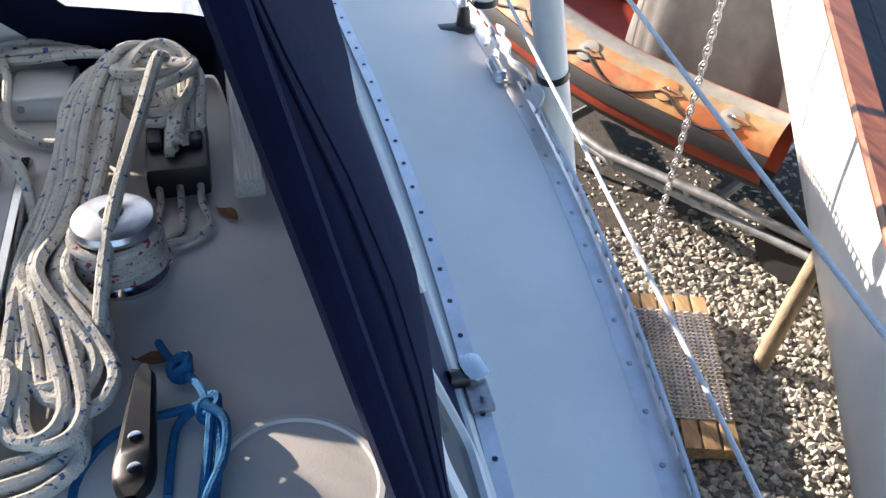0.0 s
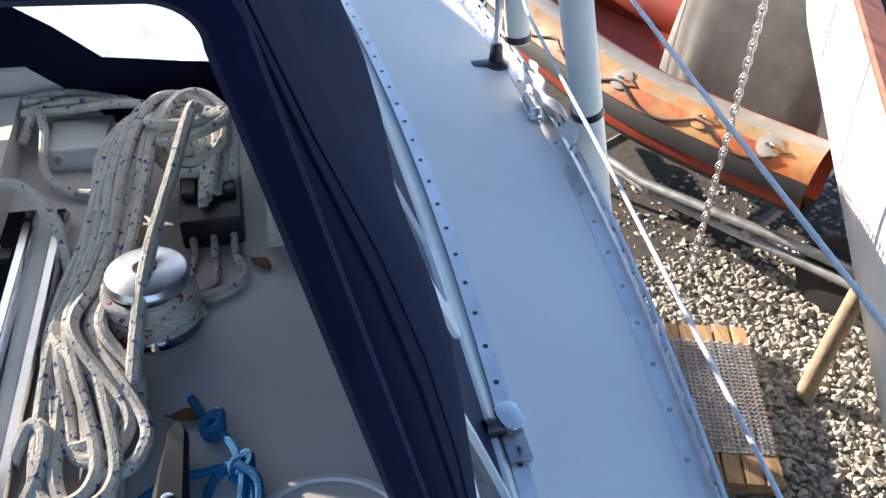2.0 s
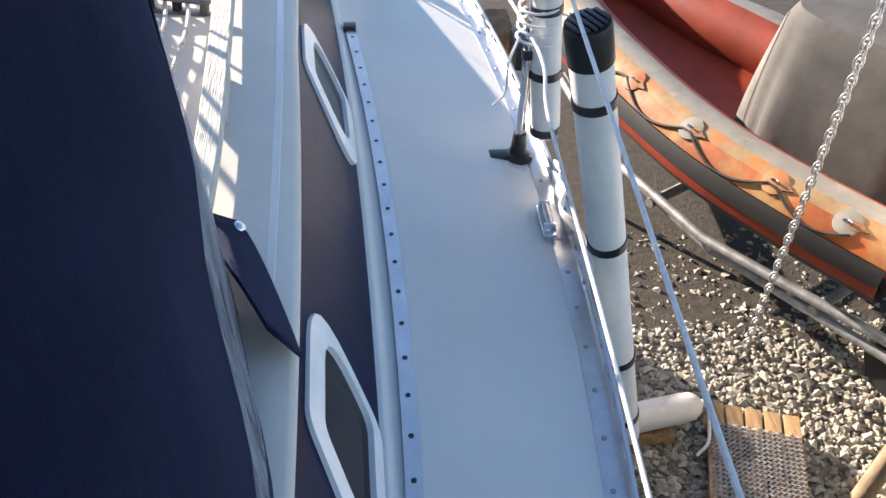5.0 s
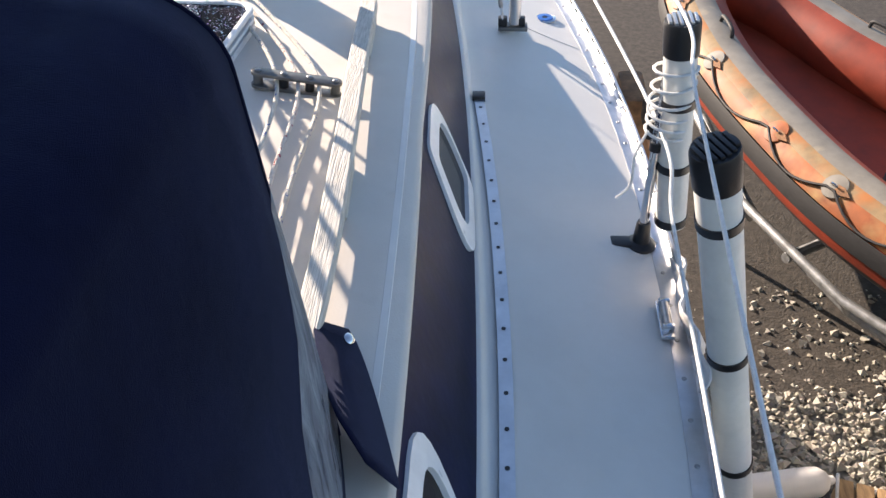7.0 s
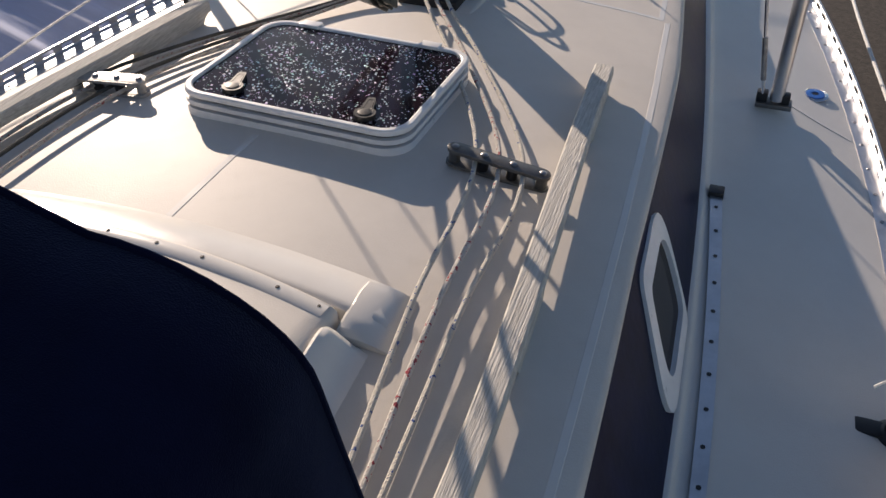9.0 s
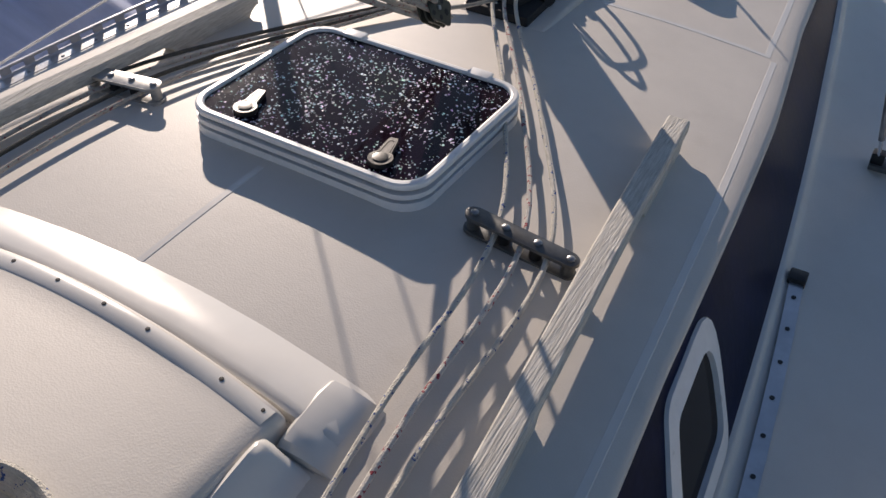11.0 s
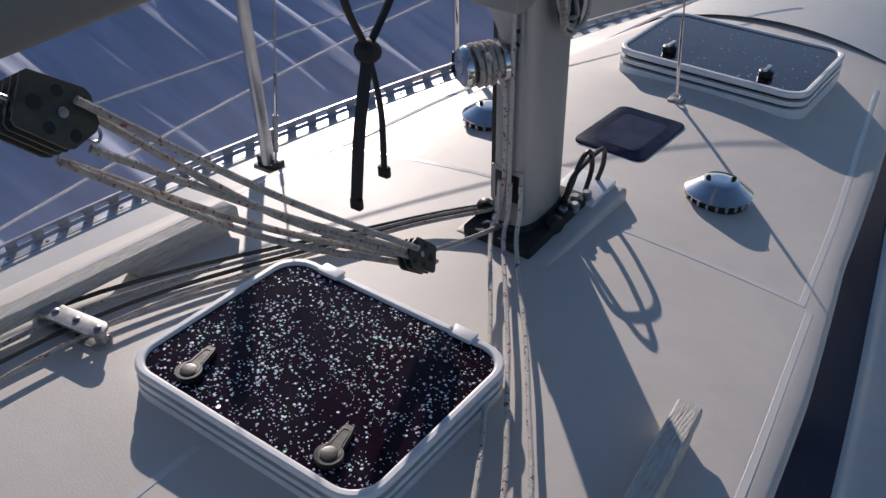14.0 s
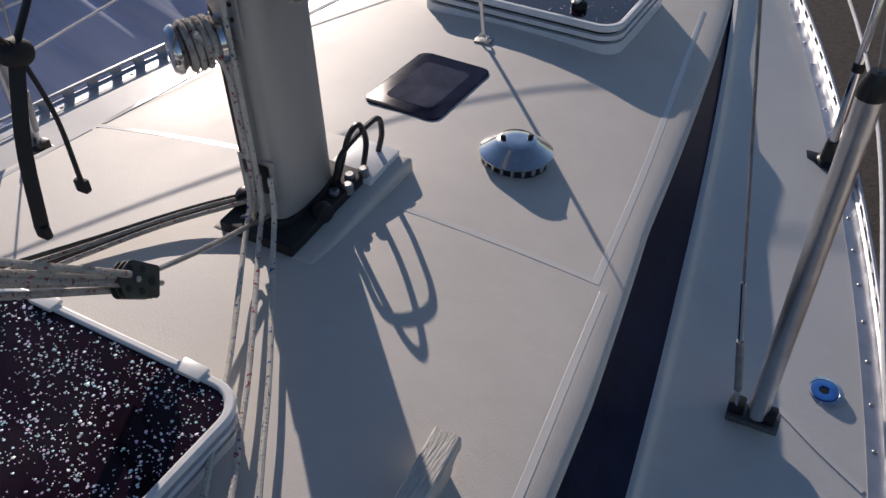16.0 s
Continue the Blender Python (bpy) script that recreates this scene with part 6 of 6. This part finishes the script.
for t in steps(0.1, 1, 12):
    i, j = int(t * (len(near) - 1)), int(t * (len(far) - 1))
    a, b = near[i] - Vector((0, 0, 0.12)), far[j] - Vector((0, 0, 0.12))
    fl_rows.append([a.lerp(b, u)[:] for u in steps(0, 1, 6)])
hang(rib, part("floor", loft(fl_rows), "orange_red", None, "red-orange floor"))
keel_rows = []
for t in steps(0.0, 1, 14):
    i, j = int(t * (len(near) - 1)), int(t * (len(far) - 1))
    a, b = near[i] - Vector((0, 0, 0.18)), far[j] - Vector((0, 0, 0.18))
    m_ = (a + b) / 2 - Vector((0, 0, 0.45 * clamp(t * 3)))
    keel_rows.append([a[:], a.lerp(m_, 0.5)[:], m_[:], b.lerp(m_, 0.5)[:], b[:]])
hang(rib, part("hull_bottom", loft(keel_rows), "rubber", None, "dark rigid hull bottom"))

# cover over the console
cov = thing("boat_cover", "grey cloth cover draped over the inflatable's console", "cover", (2.96, 1.57, -1.6))
E1, E2 = Vector((0.55, -0.835, 0)), Vector((0.835, 0.55, 0))
rows = []
for a in steps(0, 2 * math.pi, 64):
    ca = math.copysign(abs(math.cos(a)) ** 0.45, math.cos(a))
    sa = math.copysign(abs(math.sin(a)) ** 0.45, math.sin(a))
    row = []
    for t in steps(0, 1, 14):
        if t < 0.3:
            k, z = t / 0.3 * 0.86, -0.74 - 0.03 * (t / 0.3) ** 2
        else:
            u = (t - 0.3) / 0.7
            k, z = 0.86 + 0.14 * math.sin(u * math.pi / 2) + 0.05 * u * math.sin(6 * a) + 0.03 * u * math.sin(13 * a + 1), -0.77 - 0.95 * u
        q = Vector((2.96, 1.57, z)) + E1 * (0.70 * k * ca) + E2 * (0.46 * k * sa)
        row.append(q[:])
    rows.append(row)
drape = part("drape", loft(rows), "grey_cover", None, "dark grey draped cloth")
hang(cov, drape)
# sunward face repeated in the lighter cloth to paint it as lit
lit_rows = [[(Vector(p) - E1 * 0.006)[:] for p in r[5:]] for r in rows if (Vector(r[8]) - Vector((2.96, 1.57, 0))).dot(E1) < -0.60]
hang(cov, part("front_panel", loft(lit_rows), "pale_cover", None, "paler cloth painted as the sunlit face"))

trailer = thing("boat_trailer", "galvanised boat trailer standing on gravel", "trailer", (2.3, 1.3, GROUND))
for off in (0.0, 0.10):
    hang(trailer, part("side_rail", tube([(1.45 + off, 3.4, -1.97 - off), (1.62 + off, 2.35, -2.06 - off), (2.03 + off * 0.8, 1.45, -2.1 - off), (2.75, 0.55, -2.1 - off), (3.0, 0.2, -2.1 - off)], 0.032, 10), "galv", None, "galvanised frame rail"))
for (a, b) in (((1.63, 2.3, -2.06), (1.70, 2.3, -2.17)), ((2.03, 1.45, -2.1), (2.1, 1.45, -2.2)), ((2.4, 1.0, -2.1), (2.45, 1.0, -2.2))):
    hang(trailer, part("web", tube([a, b], 0.025, 8), "galv"))
for yv in (1.9, 0.85):
    xv = 1.83 if yv > 1 else 2.5
    hang(trailer, part("cross_member", tube([(xv, yv, -2.17), (xv + 1.0, yv + 0.6, -2.17)], 0.035, 8), "galv"))
hang(trailer, part("stand", tube([(1.63, 2.3, -2.1), (1.63, 2.3, GROUND)], 0.022, 8), "galv"))
wheel = part("wheel", lathe([(0.19, -0.075), (0.235, -0.07), (0.25, -0.035), (0.25, 0.035), (0.235, 0.07), (0.19, 0.075)], 32, rot=pose(2.93, 0.47, GROUND + 0.25, 90, 0, 118)), "rubber", None, "black trailer tyre")
hang(trailer, wheel)
rim = part("rim", lathe([(0.19, -0.06), (0.17, -0.075), (0.10, -0.05), (0.05, -0.07), (0.02, -0.075)], 28, rot=pose(2.93, 0.47, GROUND + 0.25, 90, 0, 118)), "pvc", None, "dirty white rim")
hang(trailer, rim)
rim2 = part("rim", lathe([(0.19, 0.06), (0.17, 0.075), (0.10, 0.05), (0.05, 0.07), (0.02, 0.075)], 28, rot=pose(2.93, 0.47, GROUND + 0.25, 90, 0, 118)), "pvc")
hang(trailer, rim2)

# winch gear of the yard beside the hull
gear = thing("rusty_bracket", "rusty dark steel cradle bracket beside the hull", "bracket", (0.75, 0.55, GROUND))
hang(gear, part("leg", tube([(0.75, 0.55, GROUND), (0.62, 0.55, -0.6), (0.50, 0.55, -0.25)], 0.04, 8), "rust"))
hang(gear, part("pad", box(0.10, 0.24, 0.14, (0.52, 0.55, -0.28), 0.02), "rust"))
hang(gear, part("pad", box(0.06, 0.16, 0.10, (0.56, 0.30, -0.20), 0.015), "black"))

# chain
ch = thing("chain", "rusty galvanised chain hanging to the ground", "chain", (2.23, 0.93, GROUND))
c0, c1 = Vector((2.23, 0.93, GROUND + 0.01)), Vector((1.95, 0.30, 1.35))
L = (c1 - c0).length
link = []
for a in steps(0, 2 * math.pi * 11 / 12, 11):
    link.append((0.019 * math.cos(a), 0.0, 0.030 * math.sin(a) + math.copysign(0.008, math.sin(a))))
bl = bmesh.new()
tube(link + [link[0]], 0.0065, 6, bl)
link_me = mesh_from(bl, "chain_link", "galv")
q = (c1 - c0).to_track_quat("Z", "Y").to_matrix().to_4x4()
nl = int(L / 0.052)
for k in range(nl):
    o = new("chain_link", link_me)
    o.parent = ch
    o.matrix_parent_inverse = Matrix.Translation(ch.location).inverted()
    o.matrix_basis = Matrix.Translation(c0.lerp(c1, k / nl)) @ q @ pose(0, 0, 0, 0, 0, 90 * (k % 2) + 20)

# pallet with a wire mat
pal = thing("pallet", "wooden pallet lying on the gravel", "pallet", (1.86, -0.19, GROUND))
pa = Vector((0.285, 0.958, 0)).normalized()
pb = Vector((pa.y, -pa.x, 0))
pc = Vector((1.862, -0.205, 0))
ang = math.degrees(math.atan2(pa.y, pa.x)) - 90
for k in range(5):
    c = pc + pa * (0.50 if k < 0 else 0) + pb * (-0.20 + 0.10 * k)
    bm = box(0.085, 1.14, 0.022, (0, 0, 0), 0.004)
    bmesh.ops.transform(bm, matrix=pose(c.x, c.y, GROUND + 0.105, 0, 0, ang), verts=bm.verts)
    hang(pal, part("board", bm, "timber"))
for u in (-0.5, 0.0, 0.5):
    c = pc + pa * u
    bm = box(0.48, 0.09, 0.09, (0, 0, 0), 0.004)
    bmesh.ops.transform(bm, matrix=pose(c.x, c.y, GROUND + 0.046, 0, 0, ang), verts=bm.verts)
    hang(pal, part("bearer", bm, "timber"))
mat_t = thing("wire_mat", "coarse metal mesh mat lying on the pallet", "mat", (pc.x, pc.y, GROUND + 0.12))
mb2 = bmesh.new()
for i in range(17):
    u = -0.22 + 0.44 * i / 16
    pts = []
    for j in range(57):
        v = -0.40 + 0.80 * j / 56
        p = pc + pb * (u + 0.010 * (1 if j % 2 else -1)) + pa * (v + 0.02)
        pts.append((p.x, p.y, GROUND + 0.126 + 0.006 * (1 if (i + j) % 2 else -1) + 0.008 * math.sin(4 * u + 5 * v)))
    tube(pts, 0.0055, 4, mb2)
for j in range(29):
    v = -0.40 + 0.80 * j / 28
    p, p2 = pc + pb * -0.225 + pa * (v + 0.02), pc + pb * 0.225 + pa * (v + 0.02)
    tube([(p.x, p.y, GROUND + 0.122), (p2.x, p2.y, GROUND + 0.122)], 0.004, 4, mb2)
part("mesh", mb2, "mat", mat_t).location = -Vector(mat_t.location)
wire = thing("twisted_wire", "short twisted white wire on the pallet", "wire", (1.72, 0.2, GROUND + 0.13))
hang(wire, part("strand", tube(smooth_path([(1.62, 0.05, GROUND + 0.13), (1.70, 0.12, GROUND + 0.15), (1.76, 0.30, GROUND + 0.14), (1.80, 0.42, GROUND + 0.13)], 8), 0.009, 7), "white_cord"))

fen = thing("fender", "white inflatable fender lying by the pallet", "fender", (1.52, 0.31, GROUND + 0.07))
fd = Vector((0.98, 0.19, 0.0)).normalized()
fr_ = Matrix.Translation((1.30, 0.26, GROUND + 0.18)) @ fd.to_track_quat("Z", "Y").to_matrix().to_4x4()
hang(fen, part("body", lathe([(0.02, -0.12), (0.05, -0.10), (0.075, -0.06), (0.08, 0.0), (0.08, 0.32), (0.075, 0.37), (0.05, 0.41), (0.025, 0.425), (0.022, 0.45), (0.01, 0.46)], 28, rot=fr_), "fender"))
hang(fen, part("rest_block", box(0.30, 0.12, 0.10, (1.42, 0.28, GROUND + 0.05), 0.01), "timber"))

# ---------------------------------------------------------------- ground
bm = bmesh.new()
bmesh.ops.create_grid(bm, x_segments=40, y_segments=40, size=400)
bmesh.ops.translate(bm, vec=(0, 0, GROUND - 0.012), verts=bm.verts)
ground = solo("ground", bm, "gravel_bed", "grey gravel ground of a boatyard", "ground", kind="structure")

# stones of the gravel near the yacht
def gravel(count, x0, x1, y0, y1, seed):
    rs = np.random.RandomState(seed)
    base = np.array([(1, 0, 0), (-1, 0, 0), (0, 1, 0), (0, -1, 0), (0, 0, 1), (0, 0, -1)], float)
    tri = np.array([(0, 2, 4), (2, 1, 4), (1, 3, 4), (3, 0, 4), (2, 0, 5), (1, 2, 5), (3, 1, 5), (0, 3, 5)])
    x, y = rs.uniform(x0, x1, count), rs.uniform(y0, y1, count)
    size = 0.012 + 0.022 * rs.rand(count) ** 1.8
    v = base[None] * (0.7 + 0.6 * rs.rand(count, 6, 1)) * size[:, None, None] * np.stack([0.8 + 0.6 * rs.rand(count), 0.8 + 0.6 * rs.rand(count), 0.5 + 0.4 * rs.rand(count)], 1)[:, None, :]
    a = rs.uniform(0, 6.283, count)
    b = rs.uniform(-0.7, 0.7, count)
    ca, sa, cb, sb_ = np.cos(a)[:, None], np.sin(a)[:, None], np.cos(b)[:, None], np.sin(b)[:, None]
    y2, z2 = v[..., 1] * cb - v[..., 2] * sb_, v[..., 1] * sb_ + v[..., 2] * cb
    v = np.stack([v[..., 0] * ca - y2 * sa, v[..., 0] * sa + y2 * ca, z2], -1)
    v += np.stack([x, y, GROUND - 0.010 + rs.rand(count) * 0.014], 1)[:, None, :]
    f = (tri[None] + (np.arange(count) * 6)[:, None, None]).reshape(-1, 3)
    me = bpy.data.meshes.new("gravel")
    me.from_pydata(v.reshape(-1, 3).tolist(), [], f.tolist())
    me.materials.append(M["stone"])
    o = new("gravel", me)
    return tagged(o, "loose pale grey and brown gravel stones", "gravel", kind="stuff")


gravel(26000, 0.3, 5.2, -2.6, 1.08, 2)
gravel(1800, 0.3, 5.2, 1.0, 2.0, 4)
# worn tarmac strip beyond the gravel; its near part is painted shade on gravel
bm = prism([(0.2, 1.08), (1.5, 1.05), (2.1, 1.0), (3.0, 0.86), (9, 0.5), (12, 14), (-2, 14)], GROUND - 0.02, GROUND + 0.004)
solo("yard_road", bm, "tarmac", "old brown-grey tarmac of the yard, near part painted as shaded gravel", "road", kind="structure")
